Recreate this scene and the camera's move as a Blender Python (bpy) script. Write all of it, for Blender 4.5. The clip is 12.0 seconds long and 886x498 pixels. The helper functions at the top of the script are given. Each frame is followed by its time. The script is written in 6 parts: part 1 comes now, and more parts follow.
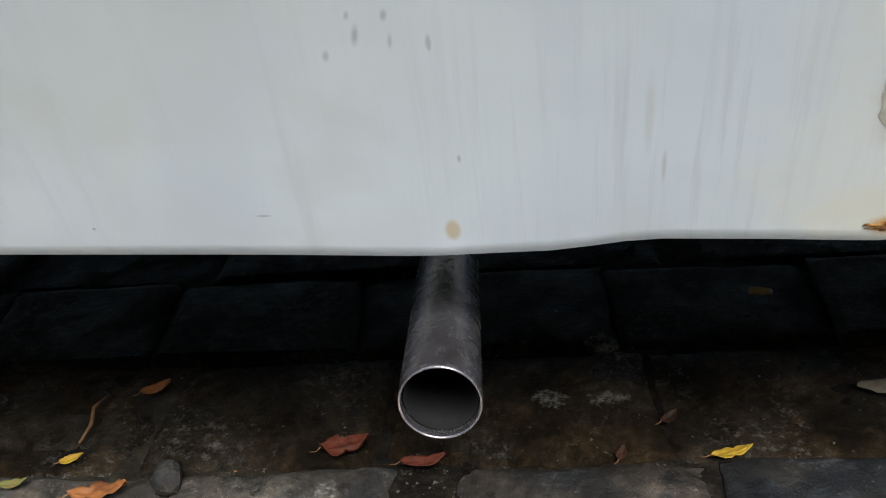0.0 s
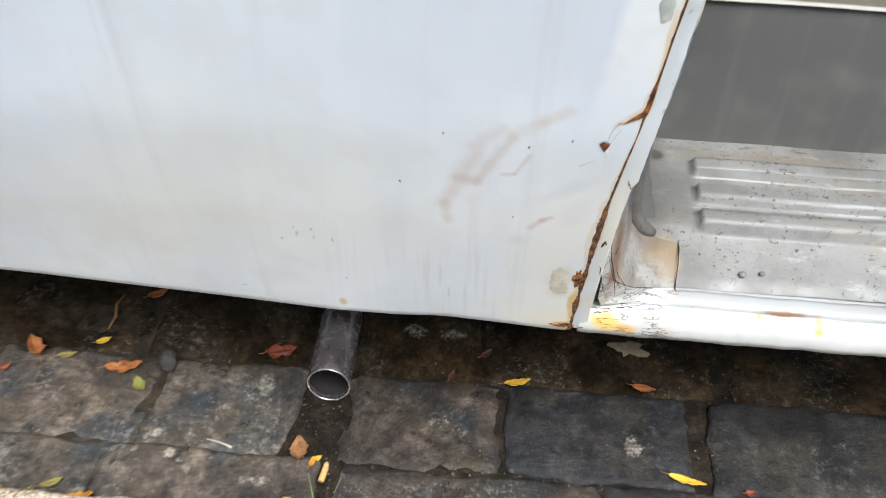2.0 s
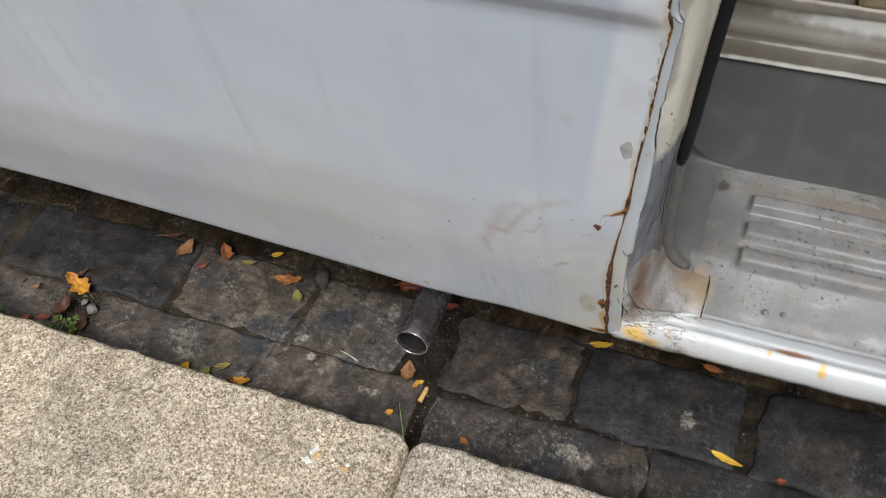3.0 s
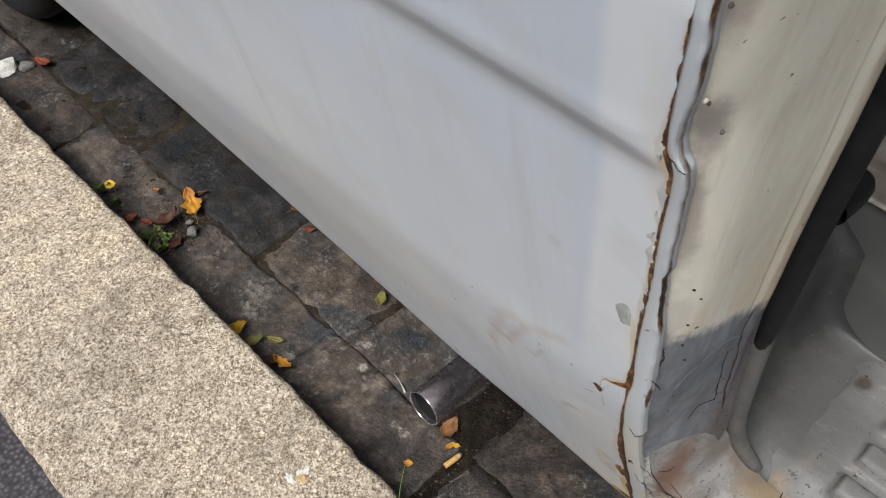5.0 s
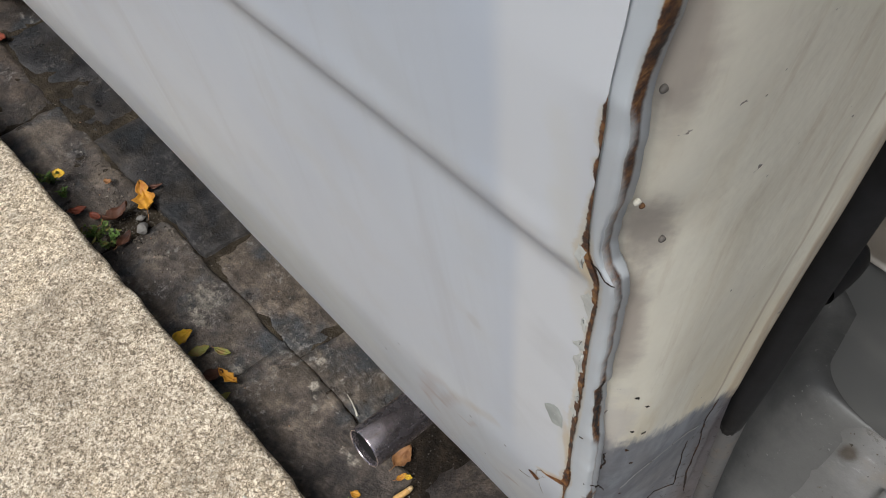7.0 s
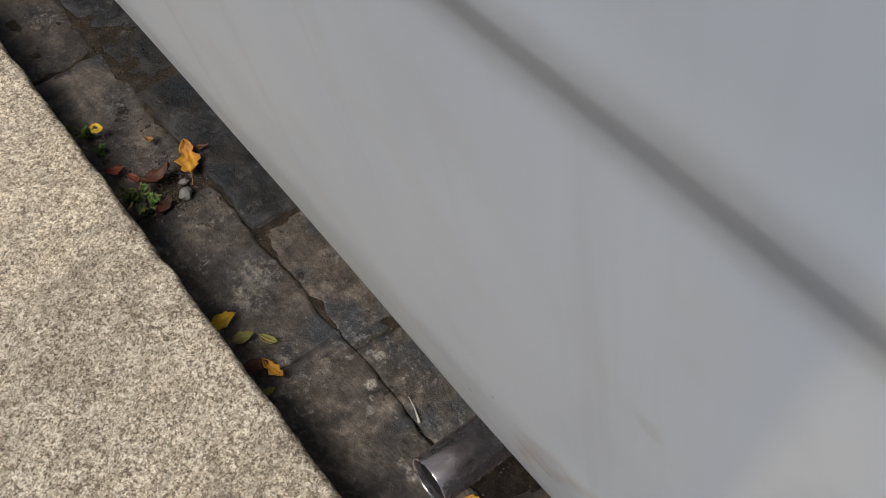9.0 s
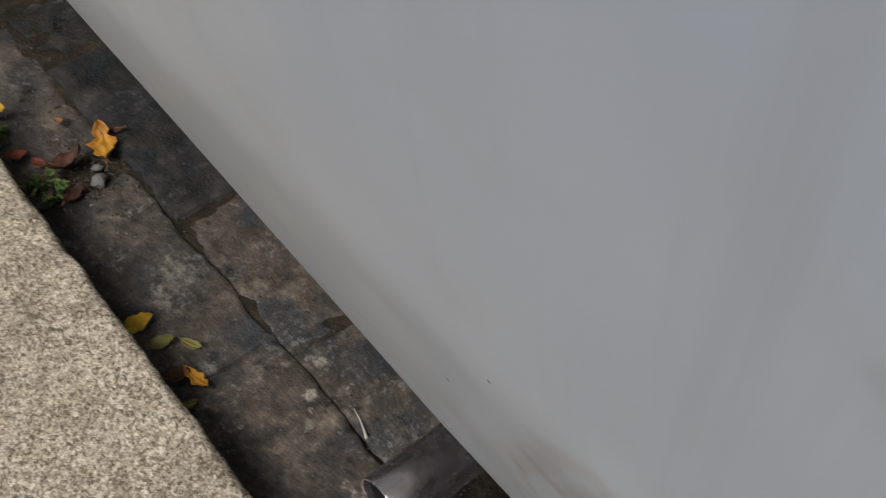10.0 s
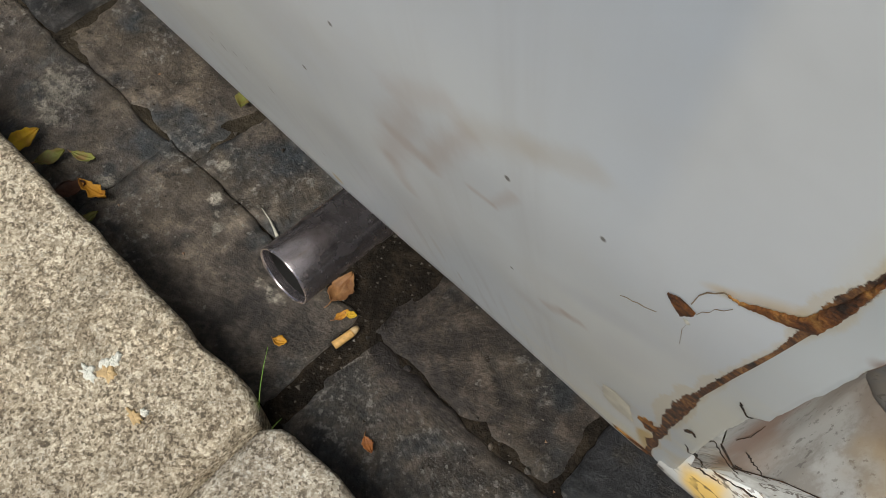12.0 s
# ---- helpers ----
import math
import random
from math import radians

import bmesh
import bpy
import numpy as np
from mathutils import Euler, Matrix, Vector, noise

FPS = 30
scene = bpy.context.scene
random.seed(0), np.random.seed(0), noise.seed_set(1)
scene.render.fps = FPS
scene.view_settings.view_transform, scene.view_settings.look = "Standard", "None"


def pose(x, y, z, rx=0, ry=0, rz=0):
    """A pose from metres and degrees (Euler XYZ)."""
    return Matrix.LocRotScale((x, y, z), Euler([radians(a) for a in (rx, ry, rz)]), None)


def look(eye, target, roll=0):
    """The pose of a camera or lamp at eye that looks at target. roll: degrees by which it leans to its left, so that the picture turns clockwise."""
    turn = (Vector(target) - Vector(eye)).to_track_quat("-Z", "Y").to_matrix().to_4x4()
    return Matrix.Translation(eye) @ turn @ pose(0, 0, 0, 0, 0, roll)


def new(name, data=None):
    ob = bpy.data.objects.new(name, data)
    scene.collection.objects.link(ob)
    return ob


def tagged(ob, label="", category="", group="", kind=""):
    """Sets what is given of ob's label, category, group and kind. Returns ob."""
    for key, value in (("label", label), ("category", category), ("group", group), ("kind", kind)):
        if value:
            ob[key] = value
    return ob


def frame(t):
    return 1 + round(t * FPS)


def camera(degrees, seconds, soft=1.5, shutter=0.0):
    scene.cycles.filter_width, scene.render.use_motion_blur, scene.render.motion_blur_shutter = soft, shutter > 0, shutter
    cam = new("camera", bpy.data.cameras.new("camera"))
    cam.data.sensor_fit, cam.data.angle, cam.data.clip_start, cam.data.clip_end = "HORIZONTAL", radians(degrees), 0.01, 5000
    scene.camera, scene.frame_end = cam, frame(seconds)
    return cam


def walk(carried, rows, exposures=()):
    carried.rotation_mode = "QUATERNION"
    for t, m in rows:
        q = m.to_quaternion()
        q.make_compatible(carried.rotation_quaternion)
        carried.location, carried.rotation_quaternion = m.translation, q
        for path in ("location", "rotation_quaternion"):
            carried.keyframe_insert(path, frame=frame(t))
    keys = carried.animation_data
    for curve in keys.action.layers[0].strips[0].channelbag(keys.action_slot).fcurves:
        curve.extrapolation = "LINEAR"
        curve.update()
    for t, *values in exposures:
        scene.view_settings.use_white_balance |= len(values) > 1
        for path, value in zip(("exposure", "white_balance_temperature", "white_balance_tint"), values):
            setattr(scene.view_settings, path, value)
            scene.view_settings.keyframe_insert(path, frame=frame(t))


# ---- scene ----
cam = camera(51.18, 12.0, soft=0.9, shutter=0.28)
PATH = [
    (0, (0.0524, -0.4004, 0.5281), (-0.1393, 1.3157, -0.4810), -5.98),
    (0.2, (0.0559, -0.4008, 0.5226), (-0.1426, 1.3026, -0.5064), -5.91),
    (0.5, (0.0512, -0.3990, 0.5092), (-0.1286, 1.2249, -0.6443), -4.46),
    (0.8, (0.0509, -0.4031, 0.4965), (-0.1021, 1.1499, -0.7544), -2.75),
    (1, (0.0590, -0.4122, 0.5195), (-0.0811, 1.1862, -0.6744), -1.86),
    (1.2, (0.0593, -0.4369, 0.5477), (-0.0204, 1.2224, -0.5660), -0.07),
    (1.5, (0.0734, -0.4851, 0.6365), (0.0543, 1.1371, -0.5332), 1.75),
    (1.8, (0.1038, -0.5720, 0.8249), (0.0869, 0.9485, -0.4743), 3.38),
    (2, (0.1402, -0.5937, 0.9513), (0.0586, 0.8460, -0.4346), 2.18),
    (2.2, (0.1821, -0.6226, 1.0434), (-0.0122, 0.7276, -0.4192), -0.03),
    (2.5, (0.2631, -0.6259, 1.1385), (-0.1173, 0.5692, -0.4193), -5.64),
    (3, (0.3205, -0.5641, 1.1980), (-0.2222, 0.5244, -0.3897), -8.09),
    (4.8, (0.4083, -0.3082, 1.0875), (-0.6018, 0.4231, -0.4762), -9.91),
    (5, (0.4000, -0.3106, 1.0778), (-0.5863, 0.4634, -0.4804), -7.06),
    (5.5, (0.3755, -0.2783, 1.0531), (-0.6128, 0.4972, -0.5032), -6.84),
    (6, (0.3606, -0.2627, 1.0452), (-0.6126, 0.5351, -0.5093), -5.06),
    (6.5, (0.3558, -0.2306, 1.0406), (-0.5974, 0.5447, -0.5375), -5.03),
    (7, (0.3615, -0.2188, 1.0306), (-0.5974, 0.5349, -0.5544), -4.71),
    (7.5, (0.3450, -0.2133, 1.0215), (-0.6091, 0.5020, -0.5842), -4.65),
    (9.5, (0.2205, -0.1521, 0.8520), (-0.7783, 0.4475, -0.7738), -8.35),
    (10, (0.2024, -0.1484, 0.7933), (-0.7376, 0.5867, -0.8117), -2.55),
    (10.5, (0.2092, -0.1339, 0.7628), (-0.5800, 0.6577, -0.8957), 1.47),
    (11, (0.2380, -0.1466, 0.7422), (-0.4646, 0.5839, -0.9887), 1.42),
    (11.5, (0.2387, -0.1604, 0.7426), (-0.4019, 0.5240, -1.0398), 1.45),
    (12, (0.2427, -0.1548, 0.7403), (-0.3998, 0.4949, -1.0388), -0.59),
]
EXPOSURES = [(0.0, 0.46, 5950, 3), (0.5, 0.56, 6150, 4), (0.8, 0.68, 6200, 4), (1.5, 0.88, 6150, 5), (2.0, 0.80, 6150, 7), (2.5, 0.28, 6200, 9), (3.0, 0.02, 6200, 9), (5.0, 0.02, 6250, 10), (6.0, 0.03, 6200, 10),
             (7.5, -0.07, 6250, 9), (9.5, -0.42, 6350, 9), (10.0, -0.50, 6350, 9), (10.5, -0.58, 6300, 8), (11.0, -0.50, 6400, 6), (11.5, -0.24, 6500, 5), (12.0, -0.20, 6500, 5)]
walk(cam, [(t, look(e, g, r)) for t, e, g, r in PATH], EXPOSURES)

# ---- world and light: an overcast day ----
world = bpy.data.worlds.new("overcast_sky")
scene.world = world
world.use_nodes = True
wn = world.node_tree
sky = wn.nodes.new("ShaderNodeTexSky")
sky.sky_type = "NISHITA"
sky.sun_disc = False
sky.sun_elevation, sky.sun_rotation = radians(59), radians(160)
sky.air_density, sky.dust_density, sky.ozone_density = 1.0, 4.0, 1.0
wn.links.new(sky.outputs[0], wn.nodes["Background"].inputs[0])
wn.nodes["Background"].inputs[1].default_value = 0.105
sun_data = bpy.data.lights.new("sun", "SUN")
sun_data.energy, sun_data.angle, sun_data.color = 3.1, radians(30), (0.985, 0.985, 0.965)
sun = new("sun", sun_data)
sun.matrix_world = look((1.2, -3.3, 5.8), (0, 0, 0))

# ---- helpers for meshes and parts ----
def smooth_mesh(me):
    me.polygons.foreach_set("use_smooth", [True] * len(me.polygons))
    return me


def from_lists(name, verts, faces, smooth=True):
    me = bpy.data.meshes.new(name)
    me.from_pydata([tuple(v) for v in verts], [], faces)
    me.update()
    if smooth:
        smooth_mesh(me)
    return me


def grid(name, rows, smooth=True, closed=False):
    """A sheet through rows of points, all of one length; closed: each row is a ring."""
    n = len(rows[0])
    verts = [p for row in rows for p in row]
    faces = []
    for i in range(len(rows) - 1):
        for j in range(n if closed else n - 1):
            k = (j + 1) % n
            faces.append((i * n + j, i * n + k, (i + 1) * n + k, (i + 1) * n + j))
    return from_lists(name, verts, faces, smooth)


def part(name, data, material, parent, label=""):
    if isinstance(data, bmesh.types.BMesh):
        me = bpy.data.meshes.new(name)
        data.to_mesh(me)
        data.free()
        data = me
    if material and not data.materials:
        data.materials.append(material)
    ob = new(name, data)
    ob.parent = parent
    if label:
        tagged(ob, label)
    return ob


def thing(name, data, material, label, category, group="", kind=""):
    ob = part(name, data, material, None)
    return tagged(ob, label, category, group, kind)


def group_of(name, label, category, at=(0, 0, 0), kind=""):
    ob = new(name)
    ob.location = at
    return tagged(ob, label, category, kind=kind)


def thick(ob, metres, offset=1.0):
    mod = ob.modifiers.new("thickness", "SOLIDIFY")
    mod.thickness, mod.offset = metres, offset
    return ob


def lerp_table(table, v):
    """Smooth reading of a table of (key, value) rows."""
    keys = [k for k, _ in table]
    vals = [w for _, w in table]
    return float(np.interp(v, keys, vals))


def box(bm, lo, hi, bevel=0.0):
    made = bmesh.ops.create_cube(bm, size=1)["verts"]
    for v in made:
        v.co = Vector([lo[i] + (v.co[i] + 0.5) * (hi[i] - lo[i]) for i in range(3)])
    if bevel:
        edges = list({e for v in made for e in v.link_edges})
        bmesh.ops.bevel(bm, geom=edges, offset=bevel, segments=2, affect="EDGES", profile=0.6)


def tube(name, path, radius, sides=14, cap=True):
    """A round bar along a path of points; radius: a number or one per point."""
    rows, pts = [], [Vector(p) for p in path]
    for i, p in enumerate(pts):
        d = (pts[min(i + 1, len(pts) - 1)] - pts[max(i - 1, 0)]).normalized()
        a = d.cross(Vector((0.31, 0.17, 0.93))).normalized()
        b = d.cross(a)
        r = radius[i] if isinstance(radius, (list, tuple)) else radius
        rows.append([p + (a * math.cos(2 * math.pi * j / sides) + b * math.sin(2 * math.pi * j / sides)) * r for j in range(sides)])
    me = grid(name, rows, closed=True)
    if cap:
        bm = bmesh.new()
        bm.from_mesh(me)
        bmesh.ops.holes_fill(bm, edges=[e for e in bm.edges if e.is_boundary])
        bm.to_mesh(me)
        bm.free()
    return me


# ---- materials ----
class Nodes:
    """Short ways to write a node material."""

    def __init__(self, name, rough=0.6, metal=0.0):
        self.mat = bpy.data.materials.new(name)
        self.mat.use_nodes = True
        self.tree = self.mat.node_tree
        self.bsdf = self.tree.nodes["Principled BSDF"]
        self.bsdf.inputs["Roughness"].default_value = rough
        self.bsdf.inputs["Metallic"].default_value = metal
        self.pos = self.tree.nodes.new("ShaderNodeNewGeometry").outputs["Position"]

    def set(self, socket, value):
        if isinstance(value, bpy.types.NodeSocket):
            self.tree.links.new(value, socket)
        elif isinstance(value, (tuple, list)) and len(value) == 3 and socket.type == "RGBA":
            socket.default_value = (*value, 1)
        else:
            socket.default_value = value

    def shade(self, name, value):
        self.set(self.bsdf.inputs[name], value)

    def math(self, op, a, b=0.0, clamp=False):
        n = self.tree.nodes.new("ShaderNodeMath")
        n.operation, n.use_clamp = op, clamp
        self.set(n.inputs[0], a)
        self.set(n.inputs[1], b)
        return n.outputs[0]

    def vec(self, op, a, b):
        n = self.tree.nodes.new("ShaderNodeVectorMath")
        n.operation = op
        self.set(n.inputs[0], a)
        self.set(n.inputs[1], b)
        return n.outputs["Value" if op in ("LENGTH", "DISTANCE", "DOT_PRODUCT") else "Vector"]

    def noise(self, scale, detail=4.0, rough=0.55, stretch=None, where=None):
        src = where or self.pos
        if stretch:
            src = self.vec("MULTIPLY", src, stretch)
        n = self.tree.nodes.new("ShaderNodeTexNoise")
        n.inputs["Scale"].default_value, n.inputs["Detail"].default_value, n.inputs["Roughness"].default_value = scale, detail, rough
        self.tree.links.new(src, n.inputs["Vector"])
        return n.outputs["Fac"]

    def voronoi(self, scale, feature="F1", out="Distance"):
        n = self.tree.nodes.new("ShaderNodeTexVoronoi")
        n.feature = feature
        n.inputs["Scale"].default_value = scale
        self.tree.links.new(self.pos, n.inputs["Vector"])
        return n.outputs[out]

    def ramp(self, value, stops):
        n = self.tree.nodes.new("ShaderNodeValToRGB")
        els = n.color_ramp.elements
        while len(els) < len(stops):
            els.new(0.5)
        for e, (p, c) in zip(els, stops):
            e.position = p
            e.color = (*c, 1) if isinstance(c, (tuple, list)) else (c, c, c, 1)
        self.tree.links.new(value, n.inputs[0])
        return n.outputs[0]

    def band(self, value, lo, hi, a=0.0, b=1.0):
        n = self.tree.nodes.new("ShaderNodeMapRange")
        n.interpolation_type = "SMOOTHSTEP"
        for i, v in enumerate((value, lo, hi, a, b)):
            self.set(n.inputs[i], v)
        return n.outputs[0]

    def mix(self, fac, a, b, blend="MIX"):
        n = self.tree.nodes.new("ShaderNodeMix")
        n.data_type, n.blend_type = "RGBA", blend
        self.set(n.inputs[0], fac)
        self.set(n.inputs[6], a)
        self.set(n.inputs[7], b)
        return n.outputs[2]

    def attribute(self, name):
        n = self.tree.nodes.new("ShaderNodeAttribute")
        n.attribute_name = name
        return n.outputs["Fac"]

    def random(self):
        return self.tree.nodes.new("ShaderNodeObjectInfo").outputs["Random"]

    def bump(self, height, distance, strength=1.0, after=None):
        n = self.tree.nodes.new("ShaderNodeBump")
        n.inputs["Strength"].default_value, n.inputs["Distance"].default_value = strength, distance
        self.tree.links.new(height, n.inputs["Height"])
        if after:
            self.tree.links.new(after, n.inputs["Normal"])
        self.tree.links.new(n.outputs[0], self.bsdf.inputs["Normal"])
        return n.outputs[0]

    def stain(self, base, centre, size, colour, amount, warp, soft=0.6, turn=0.0):
        """A stain with an uneven rim round a place, size: half widths along x, y, z; turn: degrees in the panel's plane."""
        off = self.vec("SUBTRACT", self.pos, centre)
        if turn:
            n = self.tree.nodes.new("ShaderNodeVectorRotate")
            n.rotation_type = "Y_AXIS"
            n.inputs["Angle"].default_value = radians(-turn)
            self.tree.links.new(off, n.inputs["Vector"])
            off = n.outputs[0]
        off = self.vec("DIVIDE", off, size)
        d = self.math("ADD", self.vec("LENGTH", off, (0, 0, 0)), warp)
        fac = self.math("MULTIPLY", self.band(d, 1.0 - soft, 1.0 + soft * 0.4, 1.0, 0.0), amount)
        return self.mix(fac, base, colour)


def wiped_streak(m, base, a, b, width, colour, amount, warp):
    """A wiped streak of dirt on the panel between two places (x, z)."""
    flat = m.vec("MULTIPLY", m.pos, (1, 0, 1))
    off = m.vec("SUBTRACT", flat, (a[0], 0, a[1]))
    d = (b[0] - a[0], 0, b[1] - a[1])
    h = m.math("DIVIDE", m.vec("DOT_PRODUCT", off, d), d[0] ** 2 + d[2] ** 2, True)
    along = m.tree.nodes.new("ShaderNodeCombineXYZ")
    for i in (0, 2):
        m.set(along.inputs[i], m.math("MULTIPLY", h, d[i]))
    far = m.math("DIVIDE", m.vec("LENGTH", m.vec("SUBTRACT", off, along.outputs[0]), (0, 0, 0)), width)
    fac = m.math("MULTIPLY", m.band(m.math("ADD", far, warp), 0.0, 1.5, 1.0, 0.0), amount)
    return m.mix(fac, base, colour)


def stone_material(name, kind, dull=False):
    """Worn basalt setts: grey stone with faint mottling, blue-black patches, dried mud, scuffs and lichen; kind: the
    stone's own colour, which under the van also holds the shade.
    """
    m = Nodes(name, 0.5)
    r = m.random()
    col = m.ramp(m.noise(13, 6, 0.6), [(0.34, (0.026, 0.025, 0.026)), (0.46, (0.047, 0.044, 0.042)), (0.54, (0.074, 0.068, 0.062)), (0.66, (0.128, 0.118, 0.105))])
    col = m.mix(0.6, col, m.ramp(r, [(0.0, (0.80, 0.86, 0.98)), (0.3, (1.12, 1.04, 0.92)), (0.6, (0.86, 0.86, 0.86)), (1.0, (1.22, 1.10, 0.94))]), "MULTIPLY")
    col = m.mix(1.0, col, kind, "MULTIPLY")
    blue = 0.0 if dull else m.band(m.noise(8, 5, 0.62), 0.50, 0.62)
    col = m.mix(m.math("MULTIPLY", blue, 0.72), col, (0.020 * kind[0] + 0.006, 0.028 * kind[0] + 0.006, 0.036 * kind[0] + 0.006))
    mud = m.math("MULTIPLY", m.band(m.noise(10, 7, 0.68), 0.47, 0.58), m.band(m.noise(55, 5, 0.7), 0.36, 0.58, 0.45, 1.0))
    col = m.mix(m.math("MULTIPLY", mud, 0.55), col, (0.028 + 0.046 * kind[0], 0.023 + 0.037 * kind[0], 0.017 + 0.027 * kind[0]))
    damp = m.band(m.noise(12, 5, 0.6), 0.56, 0.66)
    col = m.mix(m.math("MULTIPLY", damp, 0.6), col, (0.014, 0.0135, 0.0135))
    chalky = m.noise(120, 6, 0.75)
    scuff = m.math("MULTIPLY", m.band(chalky, 0.52, 0.60), m.band(m.noise(9, 4, 0.6), 0.49, 0.62))
    col = m.mix(m.math("MULTIPLY", scuff, 0.58 * min(1.0, kind[0])), col, (0.27, 0.262, 0.25))
    w = m.math("MULTIPLY", m.math("SUBTRACT", m.noise(90, 5, 0.7), 0.5), 3.2)
    broken = m.band(m.noise(170, 5, 0.75), 0.40, 0.56, 0.10, 0.75)
    for x, y, rx, ry, tone in ((-0.209, 0.005, 0.007, 0.009, 0.40), (-0.196, -0.003, 0.005, 0.004, 0.36), (-0.186, -0.012, 0.005, 0.005, 0.34), (-0.099, -0.021, 0.016, 0.007, 0.27), (-0.235, 0.037, 0.006, 0.007, 0.36),
                               (0.200, -0.025, 0.022, 0.014, 0.30), (0.225, -0.030, 0.012, 0.010, 0.33), (0.062, 0.230, 0.014, 0.010, 0.30), (0.112, 0.228, 0.015, 0.009, 0.28), (-0.120, 0.118, 0.012, 0.015, 0.32),
                               (-0.30, -0.055, 0.010, 0.012, 0.26), (0.345, 0.072, 0.010, 0.014, 0.28), (0.12, 0.30, 0.02, 0.02, 0.2), (-0.42, -0.02, 0.03, 0.025, 0.20), (-0.40, -0.045, 0.02, 0.012, 0.26)):
        col = m.stain(col, (x, y, 0.003), (rx, ry, 0.05), (tone, tone * 0.93, tone * 0.80), broken, w, 0.4)
    patchy = m.noise(42, 7, 0.72)
    col = m.mix(0.85, col, m.ramp(patchy, [(0.36, 0.55), (0.48, 0.92), (0.56, 1.12), (0.66, 1.65)]), "MULTIPLY")
    col = m.mix(0.8, col, m.ramp(m.noise(105, 6, 0.78), [(0.36, 0.60), (0.5, 1.0), (0.62, 1.45)]), "MULTIPLY")
    grain = m.noise(330, 5, 0.8)
    col = m.mix(0.8, col, m.ramp(grain, [(0.34, (0.66, 0.62, 0.57)), (0.5, (1.06, 1.0, 0.93)), (0.66, (1.52, 1.45, 1.34))]), "MULTIPLY")
    speck = m.math("MULTIPLY", m.band(m.noise(190, 3, 0.6), 0.63, 0.67), m.band(m.noise(14, 3, 0.6), 0.46, 0.58))
    col = m.mix(m.math("MULTIPLY", speck, 0.5 * min(1.0, kind[0])), col, (0.30, 0.285, 0.25))
    pits = m.band(m.noise(60, 5, 0.7), 0.38, 0.32)
    col = m.mix(m.math("MULTIPLY", pits, 0.7), col, (0.014, 0.012, 0.010))
    m.shade("Base Color", col)
    m.shade("Roughness", m.math("SUBTRACT", m.band(m.noise(18, 4), 0.38, 0.62, 0.34, 0.58), m.math("MULTIPLY", damp, 0.16)))
    m.bsdf.inputs["Specular IOR Level"].default_value = 0.04 if dull else 0.38
    n = m.bump(m.noise(26, 5, 0.62), 0.0026, 0.9)
    n = m.bump(patchy, 0.0042, 0.9, n)
    n = m.bump(pits, 0.0016, -0.8, n)
    m.bump(grain, 0.0013, 0.9, n)
    return m.mat


SETT = stone_material("grey_sett", (0.84, 0.765, 0.745))
# the last two are darker copies with the van's shade put into their colour
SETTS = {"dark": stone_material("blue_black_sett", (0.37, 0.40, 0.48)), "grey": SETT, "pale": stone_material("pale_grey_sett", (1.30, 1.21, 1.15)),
         "brown": stone_material("brown_grey_sett", (0.77, 0.675, 0.62)), "muddy": stone_material("shaded_muddy_sett", (0.44, 0.335, 0.215), True), "black": stone_material("shaded_black_sett", (0.19, 0.125, 0.060), True)}


def soil_material():
    m = Nodes("joint_soil", 0.9)
    n = m.noise(40, 6, 0.7)
    col = m.ramp(n, [(0.3, (0.007, 0.006, 0.0045)), (0.5, (0.020, 0.015, 0.011)), (0.7, (0.060, 0.045, 0.030))])
    sep = m.tree.nodes.new("ShaderNodeSeparateXYZ")
    m.tree.links.new(m.pos, sep.inputs[0])
    dry = m.math("MULTIPLY", m.band(m.math("ADD", sep.outputs[0], m.math("MULTIPLY", m.noise(9, 3), 0.4)), 0.16, -0.02), m.band(sep.outputs[1], -0.085, -0.055))
    col = m.mix(m.math("MULTIPLY", dry, 0.85), col, m.ramp(n, [(0.3, (0.018, 0.014, 0.010)), (0.55, (0.052, 0.041, 0.028)), (0.75, (0.110, 0.088, 0.060))]))
    g = m.voronoi(230)
    col = m.mix(m.band(g, 0.5, 0.2, 0.0, 0.25), col, (0.05, 0.042, 0.034))
    m.shade("Base Color", col)
    m.bump(m.noise(180, 5, 0.7), 0.004, 1.0)
    m.bsdf.inputs["Specular IOR Level"].default_value = 0.12
    return m.mat


SOIL = soil_material()


